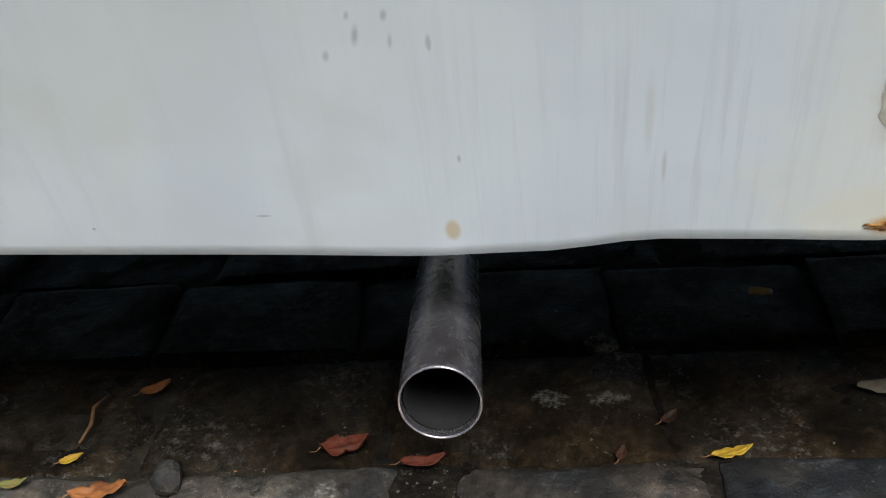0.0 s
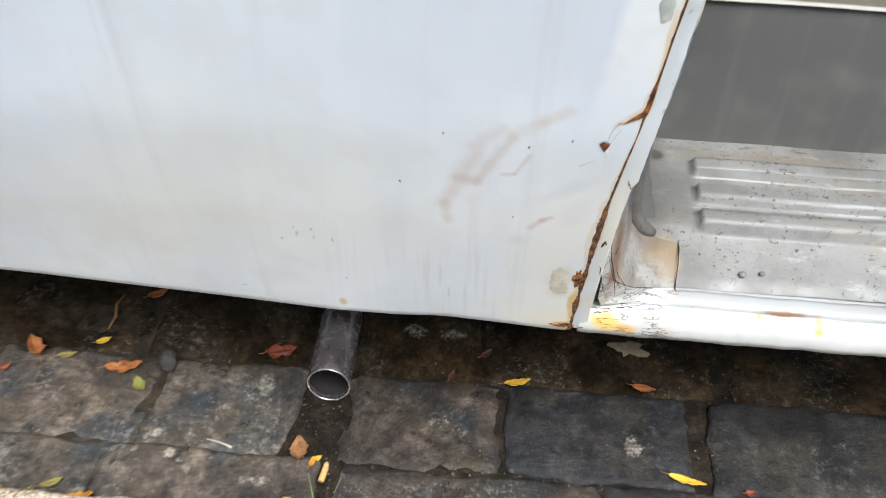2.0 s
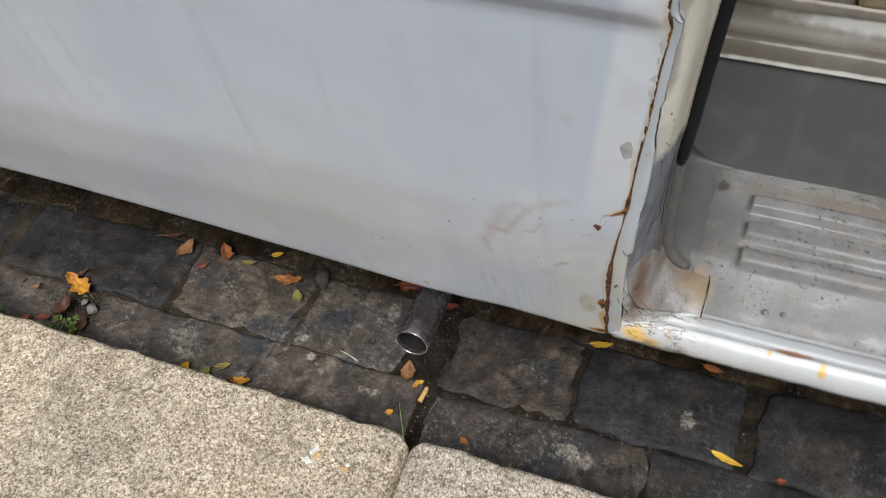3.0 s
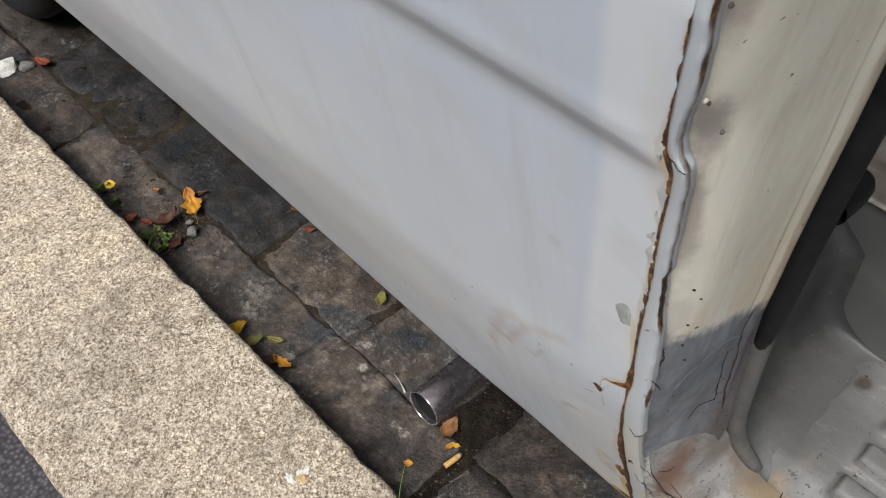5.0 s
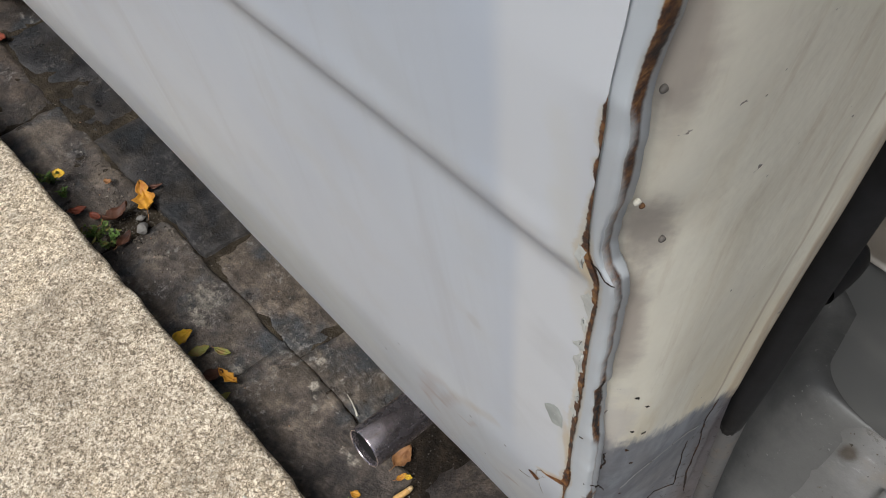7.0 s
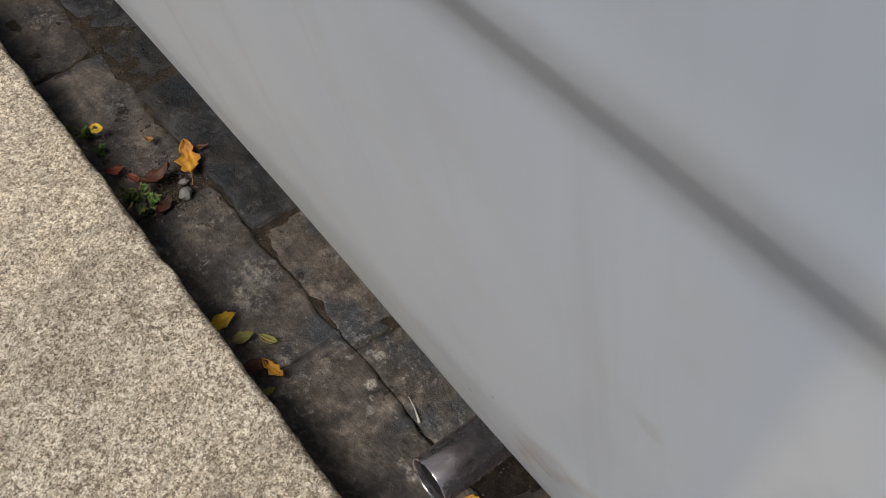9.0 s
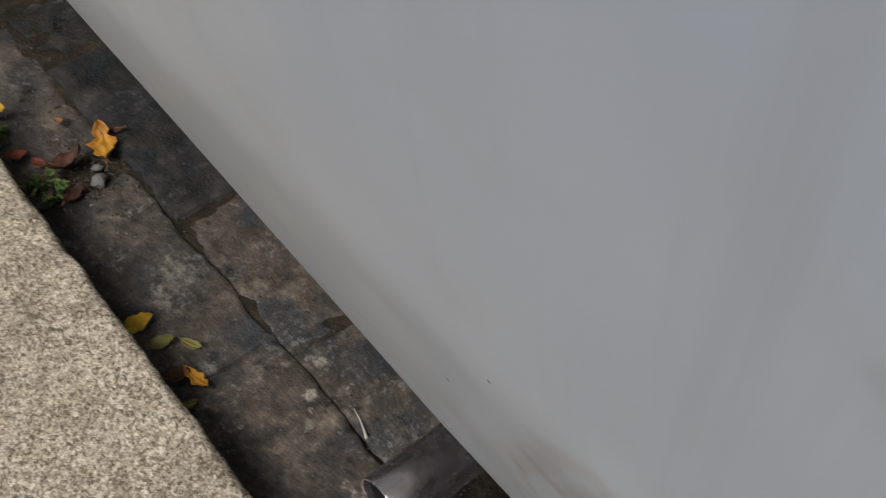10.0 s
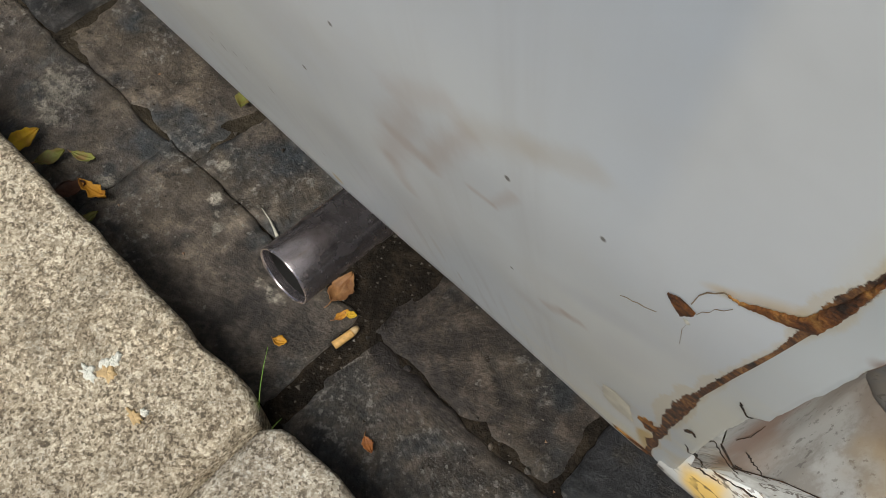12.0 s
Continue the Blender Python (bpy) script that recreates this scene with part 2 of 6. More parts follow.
def granite_material(name="kerb_granite", tint=(0.95, 0.94, 0.90)):
    m = Nodes(name, 0.75)
    r = m.random()
    cells = m.voronoi(560, "F1", "Color")
    big_cells = m.voronoi(230, "F1", "Color")
    fine = m.noise(300, 6, 0.8)
    tone = m.math("ADD", m.math("MULTIPLY", m.vec("DOT_PRODUCT", cells, (0.5, 0.0, 0.0)), 0.62), m.math("ADD", m.math("MULTIPLY", m.vec("DOT_PRODUCT", big_cells, (0.3, 0.0, 0.0)), 0.7), m.math("MULTIPLY", fine, 0.48)))
    col = m.ramp(tone, [(0.31, (0.16, 0.13, 0.10)), (0.40, (0.38, 0.32, 0.25)), (0.51, (0.58, 0.51, 0.42)), (0.60, (0.72, 0.66, 0.57)), (0.70, (0.92, 0.89, 0.83))])
    fleck = m.math("MULTIPLY", m.band(m.noise(210, 3, 0.6), 0.575, 0.61), m.band(m.noise(26, 5, 0.7), 0.38, 0.55))
    col = m.mix(m.math("MULTIPLY", fleck, 0.72), col, (0.14, 0.11, 0.085))
    blot = m.noise(34, 7, 0.74)
    col = m.mix(0.62, col, m.ramp(blot, [(0.36, (0.55, 0.51, 0.47)), (0.46, (0.86, 0.83, 0.79)), (0.54, (0.98, 0.96, 0.93)), (0.64, (1.12, 1.10, 1.07))]), "MULTIPLY")
    col = m.mix(0.8, col, m.ramp(m.noise(7, 6, 0.66), [(0.36, (0.80, 0.79, 0.78)), (0.47, (0.97, 0.96, 0.94)), (0.55, (1.05, 1.03, 1.0)), (0.66, (1.20, 1.17, 1.10))]), "MULTIPLY")
    grime = m.math("MULTIPLY", m.band(m.noise(9, 7, 0.74), 0.50, 0.64), m.band(m.noise(85, 5, 0.7), 0.40, 0.58))
    col = m.mix(m.math("MULTIPLY", grime, 0.45), col, (0.20, 0.17, 0.135))
    dark = m.math("MULTIPLY", m.band(m.noise(48, 5, 0.7), 0.66, 0.70), 0.75)
    col = m.mix(dark, col, (0.10, 0.085, 0.07))
    col = m.mix(1.0, col, m.ramp(r, [(0.0, (1.05, 0.995, 0.92)), (1.0, (1.02, 0.995, 0.95))]), "MULTIPLY")
    col = m.mix(1.0, col, tint, "MULTIPLY")
    m.shade("Base Color", col)
    n = m.bump(blot, 0.003, 0.5)
    n = m.bump(fleck, 0.0014, -0.9, n)
    m.bump(fine, 0.0020, 0.9, n)
    return m.mat


GRANITE = granite_material()
GREY_GRANITE = granite_material("grey_kerb_granite", (0.86, 0.90, 0.95))


def asphalt_material():
    m = Nodes("pavement_asphalt", 0.85)
    g = m.voronoi(170)
    col = m.ramp(g, [(0.1, (0.13, 0.12, 0.125)), (0.5, (0.055, 0.048, 0.052)), (0.8, (0.03, 0.026, 0.028))])
    col = m.mix(0.6, col, m.ramp(m.noise(12, 5), [(0.3, 0.7), (0.7, 1.3)]), "MULTIPLY")
    m.shade("Base Color", col)
    m.bump(g, 0.003, -0.8)
    return m.mat


ASPHALT = asphalt_material()


def paint_material(name, base, shade_to, rough, stains=(), streaks=0.5, coat=0.25, cracked=False, rain=False, grime=0.0, rusty=False):
    """Old white van paint: rain streaks, a thin film of dirt, stains with their own shapes."""
    m = Nodes(name, rough)
    col = m.mix(m.band(m.noise(3.2, 4, 0.5), 0.35, 0.7), base, shade_to)
    run = m.noise(48, 4, 0.6, (1.0, 0.05, 0.05))
    col = m.mix(m.math("MULTIPLY", m.band(run, 0.52, 0.8), streaks * 0.5), col, (0.40, 0.39, 0.39))
    if rain:
        sep = m.tree.nodes.new("ShaderNodeSeparateXYZ")
        m.tree.links.new(m.pos, sep.inputs[0])
        zone = m.math("MULTIPLY", m.band(sep.outputs[0], -0.05, 0.09), m.math("MULTIPLY", m.band(sep.outputs[2], 0.45, 0.37), m.band(sep.outputs[0], 0.235, 0.19)))
        fine_run = m.band(m.noise(150, 4, 0.65, (1.0, 0.03, 0.045)), 0.50, 0.70)
        col = m.mix(m.math("MULTIPLY", m.math("MULTIPLY", fine_run, zone), 0.32), col, (0.44, 0.42, 0.43))
        cool = m.band(m.noise(9, 3, 0.5, (1.0, 0.2, 0.45)), 0.45, 0.62)
        col = m.mix(m.math("MULTIPLY", cool, 0.5), col, (0.60, 0.645, 0.72))
        # paler area by the seam and its bluish rim: sheen put into the paint
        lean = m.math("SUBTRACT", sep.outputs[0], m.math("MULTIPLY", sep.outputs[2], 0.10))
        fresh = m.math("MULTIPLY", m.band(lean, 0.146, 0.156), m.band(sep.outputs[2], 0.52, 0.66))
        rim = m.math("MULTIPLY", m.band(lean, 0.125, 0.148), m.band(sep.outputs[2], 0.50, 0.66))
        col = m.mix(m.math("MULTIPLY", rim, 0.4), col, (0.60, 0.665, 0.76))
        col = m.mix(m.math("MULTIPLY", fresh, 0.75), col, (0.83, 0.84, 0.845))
        smear = m.band(m.noise(22, 3, 0.5), 0.48, 0.72)
        col = m.mix(m.math("MULTIPLY", smear, 0.35), col, (0.60, 0.615, 0.62))
        hem = m.band(sep.outputs[2], 0.33, 0.297)
        col = m.mix(m.math("MULTIPLY", m.math("MULTIPLY", hem, m.noise(25, 5, 0.7)), 0.22), col, (0.52, 0.48, 0.44))
    film = m.noise(13, 2, 0.5)
    col = m.mix(m.math("MULTIPLY", m.band(film, 0.45, 0.75), 0.12), col, (0.52, 0.49, 0.45))
    if grime:
        col = m.mix(m.math("MULTIPLY", m.band(m.noise(38, 6, 0.7), 0.44, 0.60), grime), col, (0.15, 0.125, 0.10))
        col = m.mix(m.math("MULTIPLY", m.band(m.noise(210, 4, 0.65), 0.58, 0.65), grime), col, (0.05, 0.04, 0.03))
    if stains:
        w = m.noise(48, 3, 0.5)
        warp = m.math("MULTIPLY", m.math("SUBTRACT", w, 0.5), 1.3)
        slow = m.math("MULTIPLY", m.math("SUBTRACT", m.noise(38, 3, 0.5), 0.5), 1.1)
        for row in stains:
            centre, size, colour, amount = row[:4]
            col = m.stain(col, centre, size, colour, amount, slow if len(row) > 4 else warp, 0.85 if len(row) > 4 else 0.6, row[4] if len(row) > 4 else 0.0)
    if rain:
        wipe = m.math("MULTIPLY", m.math("SUBTRACT", m.noise(60, 5, 0.65), 0.5), 1.6)
        for a, b, width, colour, amount in SMEARS:
            col = wiped_streak(m, col, a, b, width, colour, amount, wipe)
    if cracked:
        line = m.math("ABSOLUTE", m.math("SUBTRACT", m.noise(75, 4, 0.6, (0.35, 1.0, 1.7)), 0.5))
        sep = m.tree.nodes.new("ShaderNodeSeparateXYZ")
        m.tree.links.new(m.pos, sep.inputs[0])
        where = m.math("MULTIPLY", m.band(sep.outputs[0], 0.345, 0.325), m.band(m.noise(34, 3), 0.40, 0.52))
        col = m.mix(m.math("MULTIPLY", m.math("MULTIPLY", m.band(line, 0.026, 0.010), where), 0.8), col, (0.06, 0.038, 0.025))
        tinge = m.band(m.noise(45, 4, 0.6), 0.52, 0.62)
        col = m.mix(m.math("MULTIPLY", m.math("MULTIPLY", tinge, where), 0.35), col, (0.42, 0.27, 0.12))
    relief = None
    if rusty:
        ragged = m.math("ADD", m.math("MULTIPLY", m.noise(95, 6, 0.7), 1.5), m.math("MULTIPLY", m.noise(520, 4, 0.75, (0.45, 1, 1.0)), 1.0))
        scale = m.ramp(m.noise(150, 6, 0.72), [(0.36, (0.009, 0.005, 0.003)), (0.45, (0.055, 0.020, 0.007)), (0.53, (0.135, 0.050, 0.013)), (0.65, (0.34, 0.16, 0.045))])
        whole = None
        for edge, width in (("seam", "rust"), ("free_edge", "edge_rust")):
            far, wide = m.attribute(edge), m.attribute(width)
            near = m.math("SUBTRACT", m.math("MULTIPLY", wide, m.math("SUBTRACT", ragged, 0.25)), far)
            halo = m.math("SUBTRACT", m.math("MULTIPLY", wide, m.math("MULTIPLY", m.noise(60, 5, 0.65), 4.4)), far)
            col = m.mix(m.math("MULTIPLY", m.band(halo, -0.0003, 0.0016), 0.40), col, (0.60, 0.47, 0.24))
            scab = m.band(near, -0.00018, 0.00022)
            col = m.mix(scab, col, scale)
            whole = m.math("MAXIMUM", whole, scab) if whole else scab
        relief = m.math("MULTIPLY", whole, m.noise(260, 5, 0.7))
        m.shade("Roughness", m.band(whole, 0.0, 1.0, rough + 0.05, 0.9))
    else:
        m.shade("Roughness", rough + 0.05)
    m.shade("Base Color", col)
    m.bsdf.inputs["Coat Weight"].default_value = coat
    m.bsdf.inputs["Coat Roughness"].default_value = 0.25
    n = m.bump(m.noise(7, 3, 0.5), 0.004, 0.12)
    if relief:
        m.bump(relief, 0.0006, 0.9, n)
    return m.mat


TAN, RUSTY, YELLOW = (0.34, 0.24, 0.16), (0.20, 0.065, 0.018), (0.72, 0.46, 0.10)
PINK, GREY = (0.46, 0.36, 0.31), (0.27, 0.26, 0.26)
OCHRE, PALE = (0.60, 0.40, 0.13), (0.76, 0.74, 0.65)
SMEARS = (((0.131, 0.533), (0.109, 0.474), 0.0085, PINK, 0.38), ((0.109, 0.474), (0.112, 0.450), 0.005, PINK, 0.35), ((0.118, 0.505), (0.1325, 0.502), 0.006, PINK, 0.35), ((0.1325, 0.502), (0.156, 0.551), 0.0055, PINK, 0.40),
          ((0.127, 0.540), (0.150, 0.560), 0.006, PINK, 0.25), ((0.158, 0.555), (0.1764, 0.568), 0.0070, (0.54, 0.50, 0.44), 0.40), ((0.1764, 0.568), (0.194, 0.580), 0.0050, (0.54, 0.50, 0.44), 0.40),
          ((0.152, 0.5116), (0.161, 0.513), 0.0024, PINK, 0.45), ((0.161, 0.513), (0.1706, 0.534), 0.0026, PINK, 0.35), ((0.1793, 0.450), (0.1870, 0.460), 0.0036, PINK, 0.45), ((0.1870, 0.460), (0.1935, 0.464), 0.0034, PINK, 0.55))
PANEL_PAINT = paint_material("old_white_paint", (0.725, 0.755, 0.775), (0.63, 0.68, 0.745), 0.32, (
    ((0.014, 0.0, 0.307), (0.0035, 0.05, 0.006), (0.50, 0.36, 0.14), 0.7),
    ((0.215, 0.0, 0.305), (0.035, 0.06, 0.022), (0.74, 0.68, 0.50), 0.6),
    ((0.205, 0.0, 0.33), (0.06, 0.06, 0.06), (0.77, 0.74, 0.66), 0.5), ((0.2115, -0.02, 0.371), (0.0120, 0.05, 0.0270), (0.42, 0.33, 0.22), 0.35), ((0.2262, -0.02, 0.336), (0.0045, 0.05, 0.012), OCHRE, 0.8), ((0.229, 0.0, 0.33), (0.006, 0.05, 0.035), OCHRE, 0.8), ((0.226, 0.0, 0.297), (0.014, 0.05, 0.006), (0.55, 0.30, 0.06), 0.9),
    ((0.247, -0.06, 0.64), (0.005, 0.05, 0.05), PALE, 0.35), ((0.259, -0.09, 0.81), (0.006, 0.05, 0.07), PALE, 0.4), ((0.240, -0.06, 0.581), (0.013, 0.05, 0.0045), OCHRE, 0.55, -40),
    ((0.2490, -0.07, 0.64), (0.0026, 0.05, 0.035), OCHRE, 0.45), ((0.2630, -0.08, 0.812), (0.004, 0.05, 0.014), OCHRE, 0.5), ((0.229, -0.06, 0.572), (0.006, 0.05, 0.0022), OCHRE, 0.45, -40),
    ((0.195, -0.07, 0.692), (0.005, 0.06, 0.006), (0.50, 0.49, 0.48), 0.35), ((0.205, -0.03, 0.44), (0.040, 0.06, 0.10), (0.74, 0.725, 0.66), 0.6, 15), ((0.170, -0.03, 0.43), (0.010, 0.06, 0.010), (0.56, 0.54, 0.54), 0.4, 20),
    ((0.204, -0.05, 0.50), (0.030, 0.06, 0.008), (0.58, 0.60, 0.64), 0.5, -35), ((0.21, -0.05, 0.47), (0.012, 0.06, 0.022), (0.60, 0.61, 0.64), 0.45, 20),
    ((-0.05, -0.03, 0.52), (0.14, 0.06, 0.10), (0.64, 0.655, 0.60), 0.40, 20), ((-0.15, -0.03, 0.42), (0.12, 0.06, 0.08), (0.66, 0.67, 0.61), 0.35),
    ((0.1692, -0.058, 0.5431), (0.0010, 0.05, 0.0014), (0.08, 0.08, 0.08), 0.95), ((0.1635, -0.042, 0.4614), (0.0010, 0.05, 0.0014), (0.08, 0.08, 0.08), 0.95), ((0.1068, -0.059, 0.5514), (0.0010, 0.05, 0.0014), (0.08, 0.08, 0.08), 0.95), ((0.0742, -0.049, 0.4955), (0.0010, 0.05, 0.0014), (0.08, 0.08, 0.08), 0.95), ((0.1995, -0.06, 0.5524), (0.0010, 0.05, 0.0014), (0.08, 0.08, 0.08), 0.95),
    ((-0.016, -0.031, 0.415), (0.0018, 0.05, 0.0055), GREY, 0.55, 12), ((-0.030, -0.029, 0.406), (0.0016, 0.05, 0.0028), GREY, 0.45, 10), ((-0.002, -0.030, 0.411), (0.0012, 0.05, 0.004), GREY, 0.42, 6),
    ((-0.003, -0.033, 0.423), (0.0016, 0.05, 0.0028), GREY, 0.5, 12), ((0.0138, -0.03, 0.409), (0.0012, 0.05, 0.004), GREY, 0.45), ((-0.018, -0.033, 0.424), (0.0012, 0.05, 0.0024), GREY, 0.45, 15),
    ((0.021, -0.015, 0.349), (0.0010, 0.05, 0.0024), GREY, 0.5), ((-0.078, -0.008, 0.3205), (0.0045, 0.05, 0.0010), GREY, 0.5), ((-0.167, -0.01, 0.317), (0.0012, 0.05, 0.0010), GREY, 0.7),
    ((0.114, -0.012, 0.338), (0.0014, 0.05, 0.010), (0.45, 0.43, 0.41), 0.55), ((0.106, -0.019, 0.366), (0.0025, 0.05, 0.022), (0.52, 0.50, 0.48), 0.4)), 0.55, rain=True, rusty=True)
BODY_PAINT = paint_material("body_paint", (0.725, 0.755, 0.775), (0.63, 0.68, 0.745), 0.32)
SILL_PAINT = paint_material("sill_paint", (0.55, 0.555, 0.55), (0.48, 0.48, 0.46), 0.38, (
    ((0.262, 0.000, 0.303), (0.016, 0.04, 0.010), YELLOW, 0.9),
    ((0.282, 0.00, 0.297), (0.010, 0.04, 0.008), (0.60, 0.34, 0.06), 0.8),
    ((0.434, 0.013, 0.319), (0.036, 0.0035, 0.005), (0.36, 0.17, 0.035), 0.9), ((0.459, 0.004, 0.313), (0.006, 0.014, 0.009), (0.62, 0.38, 0.07), 0.95), ((0.404, 0.008, 0.316), (0.004, 0.008, 0.006), (0.62, 0.40, 0.10), 0.9)), 0.35, 0.25, True)

LIP_PAINT = paint_material("lip_paint", (0.40, 0.405, 0.41), (0.30, 0.30, 0.30), 0.4, (
    ((0.434, 0.013, 0.318), (0.036, 0.003, 0.006), (0.20, 0.08, 0.025), 0.9), ((0.28, 0.02, 0.32), (0.05, 0.02, 0.02), (0.58, 0.58, 0.57), 0.7)), 0.3, 0.2, True)


def pillar_material():
    """Cream paint above, bare grey primer below a ragged brushed edge, rust down the inner edge."""
    m = Nodes("pillar_paint", 0.5)
    n = m.noise(16, 5, 0.6)
    cream = m.mix(m.band(n, 0.35, 0.7), (0.89, 0.85, 0.705), (0.85, 0.805, 0.665))
    sep = m.tree.nodes.new("ShaderNodeSeparateXYZ")
    m.tree.links.new(m.pos, sep.inputs[0])
    cream = m.mix(m.math("MULTIPLY", m.band(m.noise(70, 4, 0.6, (1, 1, 0.08)), 0.47, 0.70), 0.24), cream, (0.68, 0.58, 0.40))
    cream = m.mix(m.math("MULTIPLY", m.band(m.noise(150, 4, 0.65, (1, 1, 0.06)), 0.52, 0.70), 0.30), cream, (0.60, 0.50, 0.35))
    cream = m.mix(m.math("MULTIPLY", m.band(m.noise(22, 3, 0.5, (1, 1, 0.3)), 0.50, 0.66), 0.22), cream, (0.74, 0.76, 0.69))
    low = m.math("MULTIPLY", m.band(sep.outputs[2], 0.76, 0.64), m.band(m.noise(34, 4, 0.6, (1, 1, 0.25)), 0.36, 0.60))
    cream = m.mix(m.math("MULTIPLY", low, 0.45), cream, (0.78, 0.66, 0.42))
    for centre, width in ((0.0135, 0.0022), (0.0255, 0.0030)):
        line = m.math("ABSOLUTE", m.math("SUBTRACT", m.math("ADD", sep.outputs[1], m.math("MULTIPLY", m.math("SUBTRACT", m.noise(18, 3, 0.5), 0.5), 0.006)), centre))
        cream = m.mix(m.math("MULTIPLY", m.math("MULTIPLY", m.band(line, width, width * 0.2), m.band(m.noise(40, 4, 0.6, (1, 1, 0.2)), 0.36, 0.58)), 0.55), cream, (0.40, 0.28, 0.16))
    grey = m.mix(m.band(m.noise(40, 5, 0.7, (1, 1, 0.3)), 0.4, 0.7), (0.15, 0.16, 0.18), (0.29, 0.31, 0.345))
    edge = m.math("ADD", sep.outputs[2], m.math("MULTIPLY", sep.outputs[1], 0.55))
    edge = m.math("ADD", edge, m.math("MULTIPLY", m.math("SUBTRACT", m.noise(260, 4, 0.7, (1, 1, 0.16)), 0.5), 0.022))
    edge = m.math("ADD", edge, m.math("MULTIPLY", m.math("SUBTRACT", m.noise(45, 3, 0.6), 0.5), 0.030))
    col = m.mix(m.band(edge, 0.614, 0.630), grey, cream)
    # next to the flange: grime together with its shade, put in as dark patches
    hollow = m.math("MULTIPLY", m.math("SUBTRACT", m.noise(70, 4, 0.6), 0.5), 1.0)
    col = m.stain(col, (0.2735, -0.080, 0.822), (0.0080, 0.014, 0.026), (0.26, 0.22, 0.19), 0.75, hollow, 0.6)
    col = m.stain(col, (0.2680, -0.072, 0.765), (0.0060, 0.014, 0.055), (0.34, 0.28, 0.24), 0.7, hollow, 0.6)
    col = m.stain(col, (0.2805, -0.090, 0.905), (0.0070, 0.014, 0.045), (0.34, 0.29, 0.25), 0.7, hollow, 0.6)
    col = m.stain(col, (0.262, -0.060, 0.67), (0.014, 0.010, 0.040), (0.52, 0.49, 0.47), 0.6, hollow, 0.6)
    inner = m.band(m.math("ADD", sep.outputs[1], m.math("MULTIPLY", m.noise(60, 4, 0.6, (1, 1, 0.2)), 0.02)), 0.028, 0.045)
    col = m.mix(m.math("MULTIPLY", inner, 0.6), col, m.mix(m.band(edge, 0.605, 0.625), (0.075, 0.045, 0.035), (0.30, 0.20, 0.11)))
    pitted = m.math("MULTIPLY", m.band(m.noise(210, 4, 0.65), 0.58, 0.64), m.math("MULTIPLY", m.band(edge, 0.615, 0.600), m.band(sep.outputs[1], 0.004, 0.018)))
    col = m.mix(m.math("MULTIPLY", pitted, 0.9), col, (0.03, 0.022, 0.018))
    outer = m.band(m.math("ADD", sep.outputs[1], m.math("MULTIPLY", m.noise(26, 4, 0.6, (1, 1, 0.5)), 0.05)), -0.020, -0.048)
    col = m.mix(m.math("MULTIPLY", outer, 0.10), col, (0.44, 0.38, 0.34))
    spots = m.math("MULTIPLY", m.band(m.noise(130, 3, 0.6), 0.71, 0.75), 0.8)
    col = m.mix(spots, col, (0.07, 0.045, 0.03))
    m.shade("Base Color", col)
    m.shade("Roughness", m.band(n, 0.3, 0.7, 0.35, 0.6))
    m.bump(m.noise(30, 4, 0.6), 0.002, 0.4)
    return m.mat


JAMB_PAINT = pillar_material()
FLANGE_PAINT = paint_material("flange_paint", (0.66, 0.70, 0.725), (0.56, 0.59, 0.61), 0.42, (
    ((0.2600, -0.05, 0.585), (0.004, 0.03, 0.004), RUSTY, 0.8), ((0.2610, -0.05, 0.545), (0.002, 0.03, 0.003), RUSTY, 0.8),
    ((0.255, -0.02, 0.33), (0.02, 0.03, 0.035), (0.62, 0.50, 0.28), 0.6), ((0.250, -0.04, 0.45), (0.02, 0.05, 0.09), (0.70, 0.675, 0.575), 0.75), ((0.2525, -0.03, 0.47), (0.002, 0.03, 0.003), RUSTY, 0.7)), 0.5, rusty=True)
FOOT_PAINT = paint_material("cracked_foot_paint", (0.60, 0.60, 0.58), (0.48, 0.47, 0.44), 0.4, (
    ((0.246, -0.005, 0.315), (0.012, 0.03, 0.014), YELLOW, 0.5), ((0.258, -0.006, 0.375), (0.007, 0.02, 0.022), (0.17, 0.07, 0.025), 0.85)), 0.3, 0.25, True, grime=0.35)
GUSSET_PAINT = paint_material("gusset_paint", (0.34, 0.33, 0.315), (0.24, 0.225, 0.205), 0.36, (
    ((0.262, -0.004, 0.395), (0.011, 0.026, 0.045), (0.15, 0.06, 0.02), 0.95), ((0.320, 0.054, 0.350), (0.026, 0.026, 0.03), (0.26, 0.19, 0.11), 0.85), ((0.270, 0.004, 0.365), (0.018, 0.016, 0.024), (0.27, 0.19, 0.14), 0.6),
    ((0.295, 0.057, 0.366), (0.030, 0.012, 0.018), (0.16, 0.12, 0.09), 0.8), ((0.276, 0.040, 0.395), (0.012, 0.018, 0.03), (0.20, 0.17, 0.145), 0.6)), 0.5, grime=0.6)


